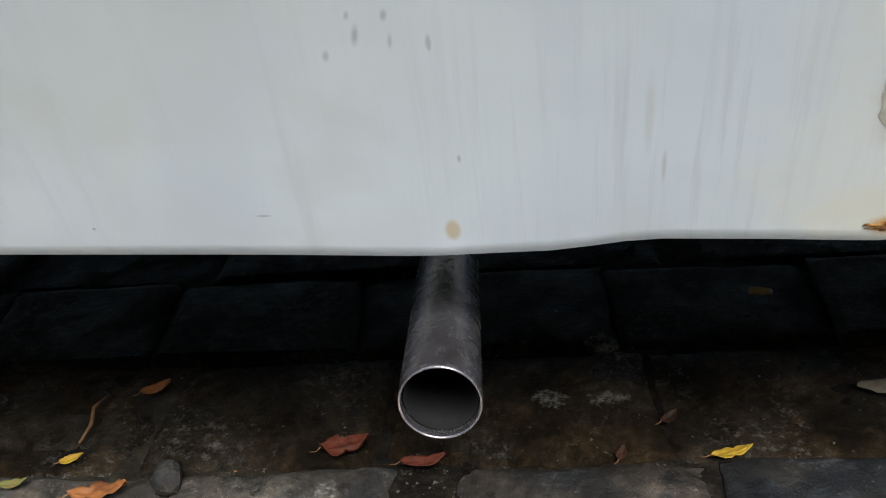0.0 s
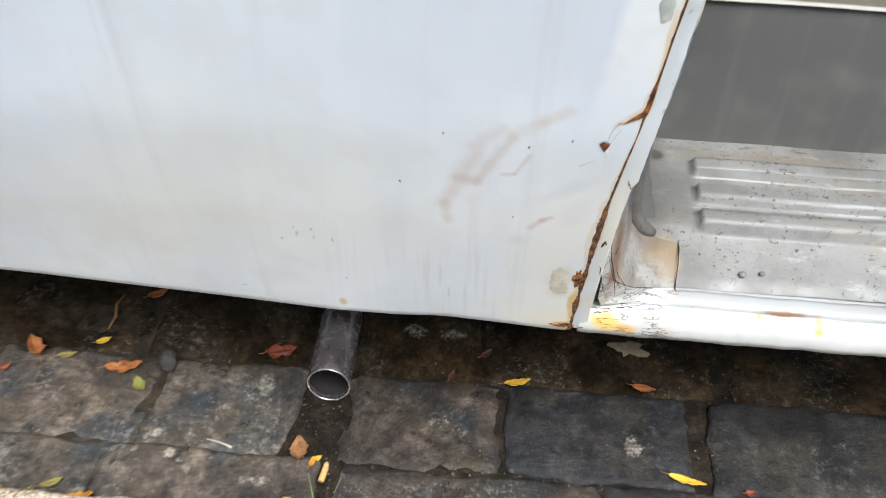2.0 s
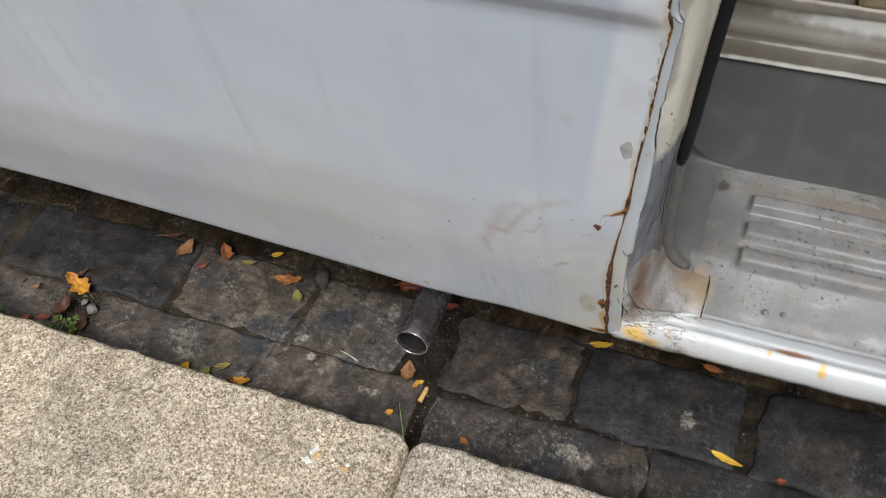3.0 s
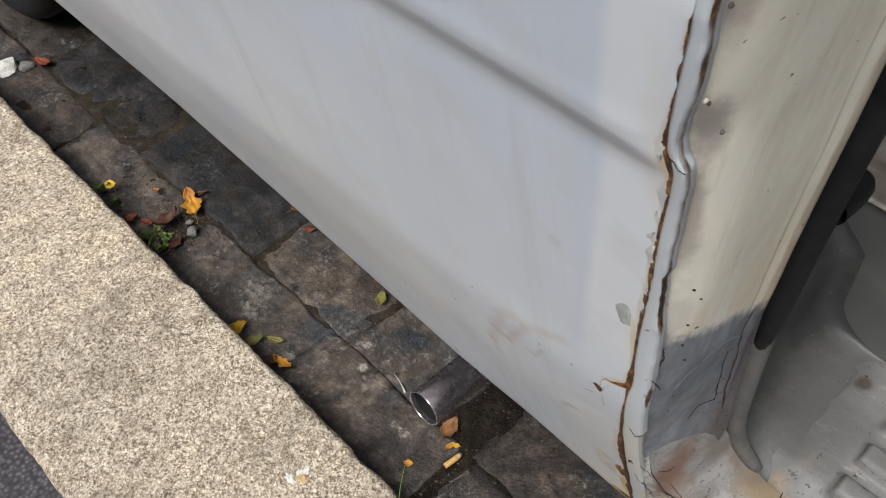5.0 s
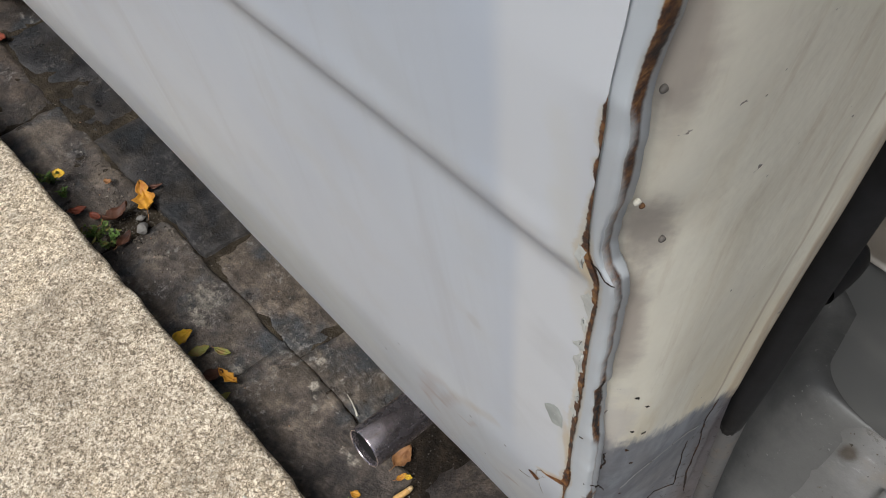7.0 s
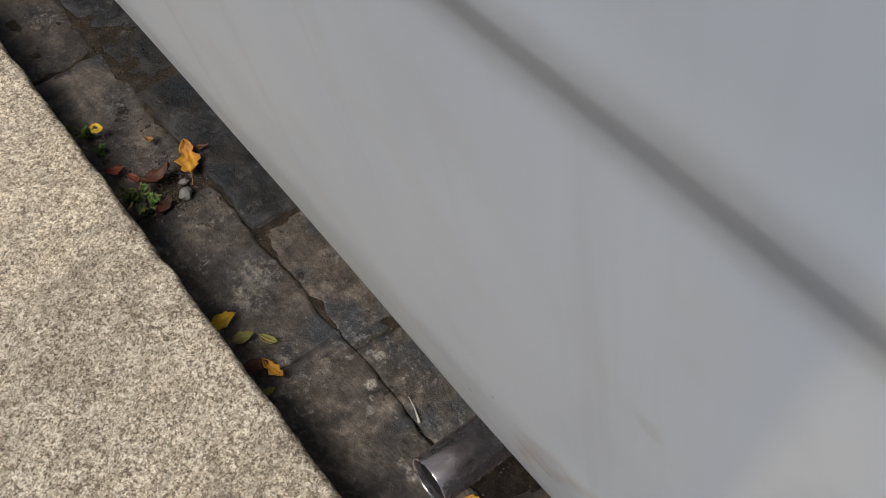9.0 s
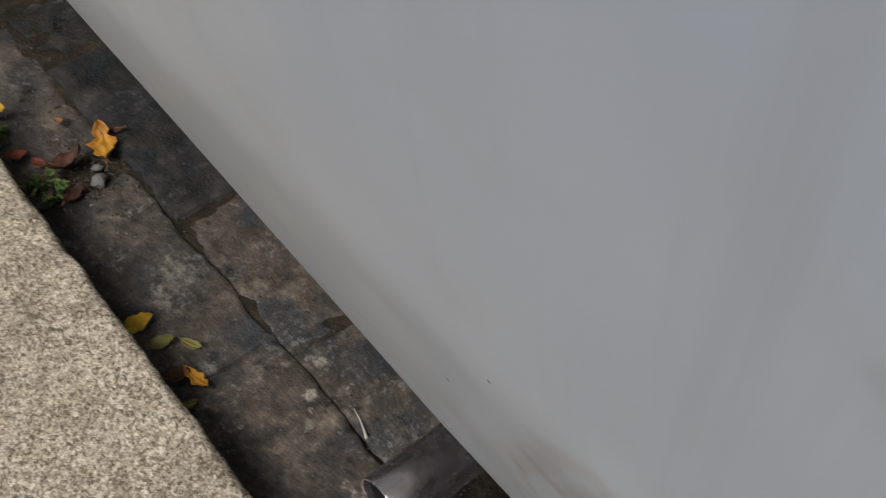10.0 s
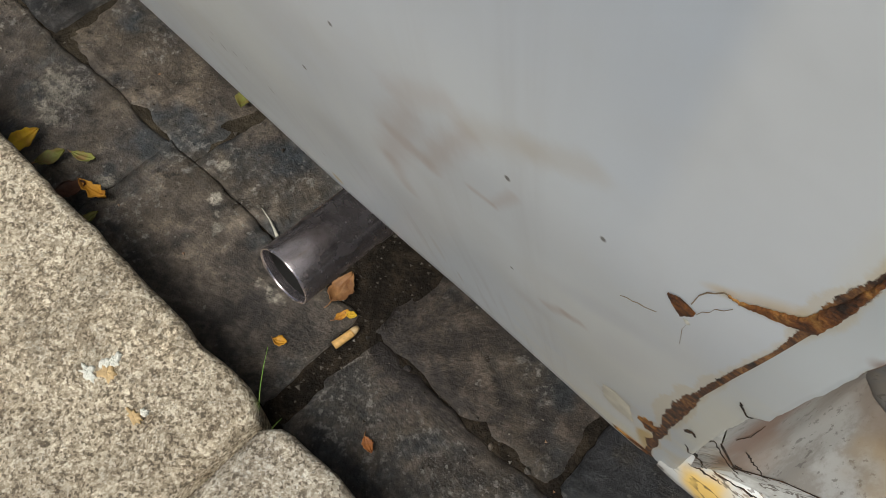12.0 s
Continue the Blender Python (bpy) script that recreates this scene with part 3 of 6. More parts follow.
def step_material():
    """Scuffed dusty grey metal paint: brown grime in patches, worn bright spots, dark grit; shade painted into the
    corner by the cheek.
    """
    m = Nodes("grey_step_paint", 0.4)
    n = m.noise(11, 6, 0.65)
    col = m.mix(m.band(n, 0.35, 0.7), (0.235, 0.230, 0.222), (0.140, 0.136, 0.129))
    col = m.mix(m.math("MULTIPLY", m.band(m.noise(24, 6, 0.7), 0.5, 0.72), 0.6), col, (0.24, 0.20, 0.15))
    col = m.mix(m.math("MULTIPLY", m.band(m.noise(60, 5, 0.7, (0.4, 1, 1)), 0.58, 0.72), 0.5), col, (0.44, 0.44, 0.43))
    col = m.mix(m.math("MULTIPLY", m.math("MULTIPLY", m.band(m.noise(170, 4, 0.7), 0.60, 0.64), m.band(m.noise(18, 3, 0.6), 0.45, 0.56)), 0.9), col, (0.035, 0.027, 0.020))
    smudge = m.math("MULTIPLY", m.band(m.noise(130, 5, 0.72, (0.35, 1, 1)), 0.59, 0.66), m.band(m.noise(16, 3, 0.6), 0.46, 0.58))
    col = m.mix(m.math("MULTIPLY", smudge, 0.75), col, (0.055, 0.044, 0.034))
    sep = m.tree.nodes.new("ShaderNodeSeparateXYZ")
    m.tree.links.new(m.pos, sep.inputs[0])
    # corner beside the cheek: shade put into the step's colour
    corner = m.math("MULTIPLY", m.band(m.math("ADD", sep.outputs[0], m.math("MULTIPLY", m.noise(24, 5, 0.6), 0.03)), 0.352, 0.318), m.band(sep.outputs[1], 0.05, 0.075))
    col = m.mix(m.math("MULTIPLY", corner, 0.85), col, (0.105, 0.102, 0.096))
    w = m.math("MULTIPLY", m.math("SUBTRACT", m.noise(55, 5, 0.65), 0.5), 1.6)
    for centre, size, colour, amount in (((0.315, 0.052, 0.345), (0.022, 0.03, 0.03), (0.34, 0.23, 0.12), 0.7), ((0.257, -0.012, 0.395), (0.008, 0.02, 0.020), RUSTY, 0.85),
                                         ((0.318, 0.196, 0.36), (0.008, 0.008, 0.03), (0.05, 0.04, 0.03), 0.9), ((0.45, 0.2, 0.36), (0.12, 0.012, 0.03), (0.20, 0.16, 0.12), 0.6)):
        col = m.stain(col, centre, size, colour, amount, w)
    m.shade("Base Color", col)
    m.shade("Roughness", m.band(m.noise(28, 5), 0.3, 0.7, 0.36, 0.62))
    m.bsdf.inputs["Metallic"].default_value = 0.0
    m.bump(m.noise(45, 6, 0.65), 0.0025, 0.5)
    return m.mat


STEP_PAINT = step_material()


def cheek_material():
    """Dark grey paint: the shade of the opening is put into its colour, paler where it lies flat."""
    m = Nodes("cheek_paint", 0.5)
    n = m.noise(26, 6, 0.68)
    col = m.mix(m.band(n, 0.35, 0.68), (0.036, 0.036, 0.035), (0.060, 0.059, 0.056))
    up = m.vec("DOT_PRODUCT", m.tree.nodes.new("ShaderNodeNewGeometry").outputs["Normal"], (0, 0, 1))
    # lying-flat part is painted lighter, so the put-in shade fades towards the step
    flat_pale = m.band(m.math("ADD", up, m.math("MULTIPLY", m.math("SUBTRACT", n, 0.5), 0.5)), 0.55, 1.1)
    col = m.mix(m.math("MULTIPLY", flat_pale, 0.85), col, (0.105, 0.102, 0.096))
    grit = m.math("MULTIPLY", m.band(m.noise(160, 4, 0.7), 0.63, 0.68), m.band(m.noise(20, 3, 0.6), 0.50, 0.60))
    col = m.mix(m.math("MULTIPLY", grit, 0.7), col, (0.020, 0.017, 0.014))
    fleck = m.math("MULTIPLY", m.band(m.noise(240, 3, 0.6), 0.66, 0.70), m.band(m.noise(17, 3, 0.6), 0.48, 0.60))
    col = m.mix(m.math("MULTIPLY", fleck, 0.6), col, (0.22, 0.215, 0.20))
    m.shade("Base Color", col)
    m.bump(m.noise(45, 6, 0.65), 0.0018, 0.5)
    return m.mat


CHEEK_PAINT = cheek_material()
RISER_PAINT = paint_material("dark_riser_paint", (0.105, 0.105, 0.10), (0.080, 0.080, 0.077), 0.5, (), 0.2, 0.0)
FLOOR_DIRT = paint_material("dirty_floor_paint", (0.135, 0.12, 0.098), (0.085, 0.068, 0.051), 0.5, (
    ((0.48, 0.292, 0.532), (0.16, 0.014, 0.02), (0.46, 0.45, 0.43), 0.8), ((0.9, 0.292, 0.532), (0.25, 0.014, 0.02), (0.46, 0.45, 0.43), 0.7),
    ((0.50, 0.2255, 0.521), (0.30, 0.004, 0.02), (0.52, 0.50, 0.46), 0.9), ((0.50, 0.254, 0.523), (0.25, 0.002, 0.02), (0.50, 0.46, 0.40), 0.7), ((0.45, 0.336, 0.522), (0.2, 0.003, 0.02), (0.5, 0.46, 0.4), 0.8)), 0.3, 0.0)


def rust_material():
    m = Nodes("rust", 0.85)
    n = m.noise(130, 5, 0.68)
    m.shade("Base Color", m.ramp(n, [(0.35, (0.020, 0.009, 0.004)), (0.43, (0.090, 0.029, 0.007)), (0.52, (0.23, 0.080, 0.015)), (0.64, (0.48, 0.24, 0.06))]))
    m.bump(m.noise(420, 4, 0.7), 0.0015, 1.0)
    return m.mat


RUST = rust_material()


def rust_like(name, tones):
    mat = RUST.copy()
    mat.name = name
    for node in mat.node_tree.nodes:
        if node.type == "VALTORGB":
            for stop, tone in zip(node.color_ramp.elements, tones):
                stop.color = (*tone, 1)
    return mat


DARK_RUST = rust_like("dark_rust", ((0.010, 0.006, 0.005), (0.028, 0.015, 0.010), (0.060, 0.028, 0.013), (0.16, 0.075, 0.025)))
CRACK_RUST = rust_like("crack_rust", ((0.006, 0.004, 0.003), (0.014, 0.008, 0.005), (0.032, 0.016, 0.008), (0.10, 0.045, 0.016)))


def plain(name, colour, rough=0.6, metal=0.0, vary=0.25, scale=60.0, bump=0.0006):
    m = Nodes(name, rough, metal)
    n = m.noise(scale, 5, 0.65)
    col = m.mix(1.0, colour, m.ramp(n, [(0.3, 1 - vary), (0.7, 1 + vary)]), "MULTIPLY")
    m.shade("Base Color", col)
    if bump:
        m.bump(n, bump, 0.8)
    return m.mat


FLAKE = plain("bare_primer", (0.50, 0.52, 0.48), 0.6)
GRIMY = plain("grimy_metal", (0.085, 0.075, 0.065), 0.7, vary=0.5, scale=300)
PEELED = plain("peeling_white_paint", (0.60, 0.60, 0.55), 0.5, vary=0.25, scale=90)
FILLER = plain("tan_filler", (0.58, 0.545, 0.455), 0.6, vary=0.22, scale=90)
RUBBER = plain("black_rubber", (0.009, 0.009, 0.010), 0.6, vary=0.5, scale=40)
RUBBER.node_tree.nodes["Principled BSDF"].inputs["Specular IOR Level"].default_value = 0.2
TYRE = plain("tyre_rubber", (0.016, 0.015, 0.014), 0.85)
RIM = plain("dull_steel_rim", (0.16, 0.14, 0.12), 0.6, 0.6)
UNDER = plain("underbody_tar", (0.02, 0.018, 0.016), 0.9)


def pipe_material():
    m = Nodes("exhaust_steel", 0.3, 0.92)
    n = m.noise(45, 5, 0.6, (1, 0.5, 1))
    m.shade("Base Color", m.ramp(n, [(0.32, (0.30, 0.255, 0.258)), (0.45, (0.48, 0.425, 0.435)), (0.72, (0.64, 0.575, 0.59))]))
    m.shade("Roughness", m.band(m.noise(90, 4), 0.3, 0.7, 0.16, 0.32))
    m.bump(m.noise(300, 3), 0.0003, 0.3)
    return m.mat


PIPE = pipe_material()
SOOT = plain("pipe_soot", (0.010, 0.0085, 0.0075), 0.8, scale=120)


def leaf_material(name, colour, edge):
    m = Nodes(name, 0.55)
    n = m.noise(70, 5, 0.65)
    col = m.mix(m.band(n, 0.42, 0.7), colour, edge)
    m.shade("Base Color", col)
    m.bump(m.noise(240, 3), 0.001, 0.6)
    m.bsdf.inputs["Specular IOR Level"].default_value = 0.3
    return m.mat


LEAF = {
    "yellow": leaf_material("yellow_leaf", (0.62, 0.40, 0.03), (0.50, 0.27, 0.03)),
    "amber": leaf_material("amber_leaf", (0.55, 0.27, 0.03), (0.34, 0.13, 0.025)),
    "orange": leaf_material("orange_leaf", (0.34, 0.125, 0.035), (0.17, 0.06, 0.025)),
    "tan": leaf_material("tan_leaf", (0.30, 0.15, 0.06), (0.18, 0.08, 0.035)),
    "red": leaf_material("red_brown_leaf", (0.20, 0.050, 0.025), (0.10, 0.030, 0.018)),
    "brown": leaf_material("brown_leaf", (0.085, 0.035, 0.020), (0.045, 0.022, 0.014)),
    "green": leaf_material("green_leaf", (0.085, 0.15, 0.032), (0.15, 0.17, 0.05)),
    "fresh": leaf_material("fresh_green_blade", (0.17, 0.31, 0.05), (0.24, 0.34, 0.08)),
    "olive": leaf_material("olive_leaf", (0.20, 0.20, 0.05), (0.22, 0.12, 0.05)),
}
FILTER = plain("filter_paper", (0.62, 0.36, 0.12), 0.7, scale=300)
BUTT_PAPER = plain("stained_paper", (0.58, 0.40, 0.20), 0.7, scale=200)
CRACK = plain("crack_line", (0.24, 0.17, 0.105), 0.8)
CHALK = plain("white_crust", (0.72, 0.70, 0.62), 0.85, scale=250, bump=0.002)
PEBBLE = plain("pebble_grey", (0.17, 0.158, 0.142), 0.8, scale=120)
STRAW = plain("pale_straw", (0.60, 0.56, 0.46), 0.7)

# ---- the van's side: its shape as numbers ----
PROFILE = [(0.260, 0.0040), (0.280, 0.0002), (0.290, -0.0022), (0.310, -0.0068), (0.365, -0.019), (0.45, -0.040), (0.546, -0.059), (0.665, -0.0725),
           (0.74, -0.0800), (0.780, -0.0835), (0.792, -0.0845), (0.800, -0.0862), (0.808, -0.0905), (0.816, -0.0945), (0.824, -0.0962), (0.836, -0.0970),
           (0.893, -0.103), (1.0, -0.111), (1.2, -0.118), (1.5, -0.100), (1.95, -0.02)]
SEAM_X = [(0.28, 0.231), (0.36, 0.2320), (0.444, 0.2345), (0.481, 0.2362), (0.53, 0.2408), (0.565, 0.2448), (0.585, 0.2470), (0.61, 0.2494), (0.65, 0.2522), (0.69, 0.2560), (0.715, 0.2584), (0.755, 0.2614),
          (0.772, 0.2630), (0.789, 0.2648), (0.804, 0.2666), (0.810, 0.2655), (0.818, 0.2632), (0.830, 0.2642), (0.845, 0.2663), (0.865, 0.2692), (0.885, 0.2724), (0.90, 0.2740), (0.917, 0.2766), (1.2, 0.3100), (2.0, 0.390)]
BOTTOM = [(-2.2, 0.33), (-1.1, 0.325), (-0.8, 0.318), (-0.5, 0.310), (-0.28, 0.305), (-0.1, 0.296), (0.0, 0.290), (0.066, 0.290),
          (0.108, 0.295), (0.17, 0.291), (0.22, 0.287), (0.30, 0.285), (1.2, 0.279)]
SEAM_RUST_WIDTH = [(0.285, 0.0046), (0.297, 0.0028), (0.31, 0.0020), (0.322, 0.0032), (0.335, 0.0044), (0.35, 0.0022), (0.365, 0.0034), (0.38, 0.0046), (0.395, 0.0026), (0.43, 0.0042), (0.46, 0.0040), (0.49, 0.0024), (0.53, 0.0018), (0.56, 0.0011), (0.575, 0.0018), (0.59, 0.0034), (0.605, 0.0026), (0.62, 0.0014), (0.65, 0.0015),
                   (0.68, 0.0020), (0.70, 0.0022), (0.73, 0.0018), (0.75, 0.0015), (0.775, 0.0014), (0.79, 0.0020), (0.803, 0.0016), (0.81, 0.0020), (0.817, 0.0022), (0.826, 0.0016), (0.835, 0.0012), (0.85, 0.0010), (0.858, 0.0), (0.862, 0.0012),
                   (0.868, 0.0012), (0.872, 0.0), (0.876, 0.0012), (0.890, 0.0012), (0.894, 0.0), (2.0, 0.0)]
EDGE_RUST_WIDTH = [(0.30, 0.0), (0.56, 0.0), (0.58, 0.0006), (0.60, 0.0), (0.66, 0.0), (0.675, 0.0003), (0.70, 0.0004), (0.725, 0.0003), (0.738, 0.0001), (0.804, 0.0001), (0.810, 0.0002), (0.814, 0.0001), (0.855, 0.0001),
                   (0.870, 0.0003), (0.885, 0.0001), (0.895, 0.0003), (0.917, 0.0006), (0.96, 0.0006), (1.1, 0.0), (2.0, 0.0)]
FLAT_PROFILE = [(z, y) for z, y in PROFILE if not 0.785 < z < 0.84]


def seam_x(z):
    return lerp_table(SEAM_X, z)


def profile_y(table, z):
    """The profile with its corners eased, but for the pressed crease."""
    if z > 0.765:
        return lerp_table(table, z)
    return sum(lerp_table(table, max(z + d, 0.272 - 0.5 * d)) for d in (-0.018, -0.012, -0.006, 0.0, 0.006, 0.012, 0.018)) / 7


def panel_y(x, z):
    """The outer face of the side panel."""
    fade = min(max((seam_x(z) - 0.001 - x) / 0.012, 0.0), 1.0)
    y = fade * profile_y(PROFILE, z) + (1 - fade) * profile_y(FLAT_PROFILE, z)
    y += 0.012 * min(max((-x) / 0.5, 0.0), 1.0) * max(0.0, 1 - (z - 0.29) / 0.25)
    d = max(0.0, x - (seam_x(z) - 0.028)) / 0.028
    y += 0.001 * d * d
    y += 0.0015 * noise.noise((x * 5, z * 5, 0.3))
    return y


van = group_of("van", "old white van with rusty door edge, parked beside the kerb", "van", (0, 0.8, 0))


def van_part(name, data, material, parent=None, label=""):
    ob = part(name, data, material, parent or van, label)
    if parent is None:
        ob.location = (0, -0.8, 0)
    return ob


def mark_edges(me, marks):
    """Keeps, at each corner of a sheet, how far it lies from the sheet's edges and how wide the rust is there."""
    for i, name in enumerate(("seam", "rust", "free_edge", "edge_rust")):
        me.attributes.new(name, "FLOAT", "POINT").data.foreach_set("value", [row[i] for row in marks])
    return me


def build_panel():
    levels = [0.28, 0.287, 0.295, 0.305] + list(np.linspace(0.32, 0.77, 62)) + list(np.linspace(0.776, 0.84, 26)) + list(np.linspace(0.844, 0.92, 32)) + list(np.linspace(0.94, 1.2, 10)) + [1.35, 1.5, 1.65, 1.8, 1.95]
    offs = [0.0, 0.0008, 0.0016, 0.0025, 0.0035, 0.005, 0.0075, 0.012, 0.018, 0.024, 0.03, 0.036, 0.043] + list(np.linspace(0.06, 1.2, 64)) + [1.3 + 0.04 * i for i in range(24)]
    rows = []
    for z in levels:
        row = []
        for d in offs:
            x = seam_x(z) - d
            low = lerp_table(BOTTOM, x)
            arch = 0.395 ** 2 - (x + 1.34) ** 2
            if arch > 0:
                low = max(low, 0.30 + math.sqrt(arch))
            zz = low + (z - 0.28) if z < 0.295 else max(z, low + 0.012 + (z - 0.295) * 0.02)
            row.append((x, panel_y(x, zz), zz))
        rows.append(row)
    first = rows[0]
    rows.insert(0, [(x, y + 0.0006, z - 0.0005) for x, y, z in first])
    rows.insert(0, [(x, y + 0.0014, z - 0.0006) for x, y, z in first])
    rows.insert(0, [(x, y + 0.030, z + 0.006) for x, y, z in first])
    return mark_edges(grid("side_panel", rows), [(seam_x(z) - x, lerp_table(SEAM_RUST_WIDTH, z), 1.0, 0.0) for row in rows for x, y, z in row])


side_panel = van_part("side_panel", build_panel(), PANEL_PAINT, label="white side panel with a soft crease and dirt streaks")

# the door pillar beside the seam: a bent flange strip, then the painted face that turns into the opening
FLANGE_EDGE = [(0.29, 0.2450), (0.45, 0.2475), (0.505, 0.2505), (0.512, 0.2540), (0.55, 0.2560), (0.583, 0.2590), (0.63, 0.2622), (0.672, 0.2640), (0.686, 0.2628), (0.70, 0.2634), (0.722, 0.2642), (0.730, 0.2662), (0.7475, 0.2672),
               (0.781, 0.2698), (0.803, 0.2722), (0.8085, 0.2718), (0.8150, 0.2686), (0.824, 0.2679), (0.836, 0.2696), (0.853, 0.2738), (0.876, 0.2776), (0.898, 0.2790), (0.909, 0.2812), (0.917, 0.2832), (1.2, 0.3220), (2.0, 0.4100)]


def flange_width(z):
    return max(0.003, lerp_table(FLANGE_EDGE, z) - seam_x(z)) + 0.0005 * noise.noise((z * 60, 1.0, 0)) + 0.0004 * noise.noise((z * 170, 2.0, 0))


def flange_bend(z):
    """How the strip bends in and out along its length."""
    return (0.0007 * noise.noise((z * 25, 7.0, 0)) + 0.0004 * noise.noise((z * 90, 3.0, 0))) * min(max((z - 0.58) / 0.08, 0.25), 1.0)


def build_flange():
    rows = []
    for z in list(np.linspace(0.291, 0.95, 420)) + list(np.linspace(0.96, 1.9, 40)):
        sx, sy = seam_x(z), panel_y(seam_x(z), z)
        w = flange_width(z)
        k = flange_bend(z)
        rows.append([(sx - 0.0015, sy + 0.0006, z), (sx + 0.001, sy + 0.0010 + k * 0.4, z), (sx + 0.004, sy + 0.0002 + k, z), (sx + w * 0.85, sy + 0.0007 + k * 1.5, z),
                     (sx + w * 0.97, sy + 0.0014 + k * 1.7, z), (sx + w, sy + 0.0040 + k * 2, z), (sx + w + 0.0004, sy + 0.0075 + k, z), (sx + w - 0.003, sy + 0.010, z)])
    marks = []
    for row in rows:
        z = row[0][2]
        right = seam_x(z) + flange_width(z)
        marks += [(max(0.0, x - seam_x(z) + 0.0004), 0.45 * lerp_table(SEAM_RUST_WIDTH, z), max(0.0, right - x) if j < 6 else 0.0010 * (j - 5), lerp_table(EDGE_RUST_WIDTH, z)) for j, (x, y, _) in enumerate(row)]
    return mark_edges(grid("flange", rows), marks)


HEM_X = [(0.40, 0.2680), (0.55, 0.2690), (0.58, 0.2704), (0.62, 0.2735), (0.65, 0.2752), (0.70, 0.2790), (0.745, 0.2830), (0.80, 0.2870), (0.90, 0.2950), (1.9, 0.395)]


PILLAR_EDGE = [(0.40, 0.2470), (0.55, 0.2560), (0.70, 0.2635), (0.80, 0.2690), (0.917, 0.2810), (1.2, 0.3220), (2.0, 0.4100)]


def build_pillar():
    rows = []
    for z in list(np.linspace(0.40, 0.95, 220)) + list(np.linspace(0.96, 1.9, 30)):
        sy = lerp_table(FLAT_PROFILE, z)
        dent = math.exp(-((z - 0.822) / 0.020) ** 2) + 0.35 * math.exp(-((z - 0.705) / 0.025) ** 2)
        ax, ay = lerp_table(PILLAR_EDGE, z) - 0.006, sy + 0.009
        hx, hy = lerp_table(HEM_X, z), 0.036
        row = [(ax, ay + 0.001 * dent, z)]
        for t, out in ((0.015, 0.0035), (0.035, 0.0065), (0.07, 0.0092), (0.12, 0.0112), (0.18, 0.0122), (0.25, 0.0124), (0.35, 0.0116), (0.45, 0.0102), (0.58, 0.0082), (0.7, 0.0062), (0.82, 0.0044), (0.90, 0.0048), (0.94, 0.0050), (0.97, 0.0032), (1.0, 0.0)):
            sink = 0.0034 * dent * math.exp(-((t - 0.07) / 0.07) ** 2)
            row.append((ax + (hx - ax) * t + out * min(max((z - 0.45) / 0.15, 0.12), 1.0) - sink + 0.0008 * noise.noise((z * 9, t * 5, 2)) + 0.0003 * noise.noise((z * 45, t * 14, 6)), ay + (hy - ay) * t, z))
        row += [(hx + 0.003, hy + 0.004, z), (hx + 0.002, hy + 0.03, z)]
        rows.append(row)
    return grid("door_pillar", rows)


pillar = van_part("door_pillar", build_pillar(), JAMB_PAINT, label="cream painted door pillar with grey primer at its foot")
flange = van_part("flange", build_flange(), FLANGE_PAINT, pillar, "bent grey-white seam flange with rust")

# the black rubber seal down the pillar, painted over where it goes round the foot of the opening
van_part("door_seal", tube("door_seal", [(lerp_table(HEM_X, z) + 0.0056, 0.0465, z) for z in list(np.linspace(1.85, 0.60, 26)) + [0.58, 0.565, 0.55, 0.54]], [0.0090] * 26 + [0.0088, 0.0082, 0.0074, 0.0060], 14), RUBBER, label="black rubber door seal")
van_part("door_buffer", grid("door_buffer", [[(0.2775 + 0.010 * q * math.cos(a), 0.098 + h, 0.650 + 0.012 * q * math.sin(a)) for a in np.linspace(0, 2 * math.pi, 21)[:-1]] for q, h in ((0.9, -0.020), (1.0, -0.004), (1.0, 0.004), (0.93, 0.010), (0.7, 0.014), (0.05, 0.015))], closed=True), RUBBER, label="black round rubber buffer beside the door seal")
van_part("seal_foot", tube("seal_foot", [(0.2758, 0.0470, 0.578), (0.2740, 0.0480, 0.55), (0.2728, 0.0495, 0.51), (0.2722, 0.052, 0.47), (0.2725, 0.054, 0.43), (0.2745, 0.057, 0.405), (0.279, 0.060, 0.385), (0.287, 0.0615, 0.372), (0.296, 0.062, 0.365), (0.302, 0.062, 0.362)],
         [0.0066, 0.0080, 0.0081, 0.0080, 0.0079, 0.0078, 0.0075, 0.0070, 0.0060, 0.0036], 14), paint_material("painted_seal", (0.105, 0.102, 0.098), (0.070, 0.068, 0.066), 0.5, (), 0.2, 0.0, grime=0.7), label="grey painted foot of the door seal")

# inner cheek of the opening: it grows out of the step in a wide round and turns into the riser
def cheek_x(y, z):
    """How far the cheek stands along the van: it falls back behind the seal and again above the step."""
    deep = lerp_table([(0.046, 0.0), (0.09, 0.45), (0.13, 0.8), (0.17, 1.0)], y)
    back = 0.248 - 0.055 * min(max((z - 0.46) / 0.06, 0.0), 1.0) + 0.125 * max(0.0, z - 0.52)
    return (1 - deep) * (lerp_table(HEM_X, z) - 0.004) + deep * back


# sill, step plate with pressed ribs, riser, upper floor
SILL = [(0.030, 0.292), (0.004, 0.281), (-0.002, 0.284), (-0.004, 0.292), (-0.003, 0.300), (0.000, 0.307), (0.005, 0.3115), (0.0105, 0.3145), (0.0125, 0.3150), (0.0128, 0.3105)]
LIP = [(0.0120, 0.3090), (0.0132, 0.3158), (0.018, 0.3195), (0.025, 0.3210), (0.0295, 0.3205), (0.0315, 0.3150), (0.034, 0.3145), (0.039, 0.3165)]


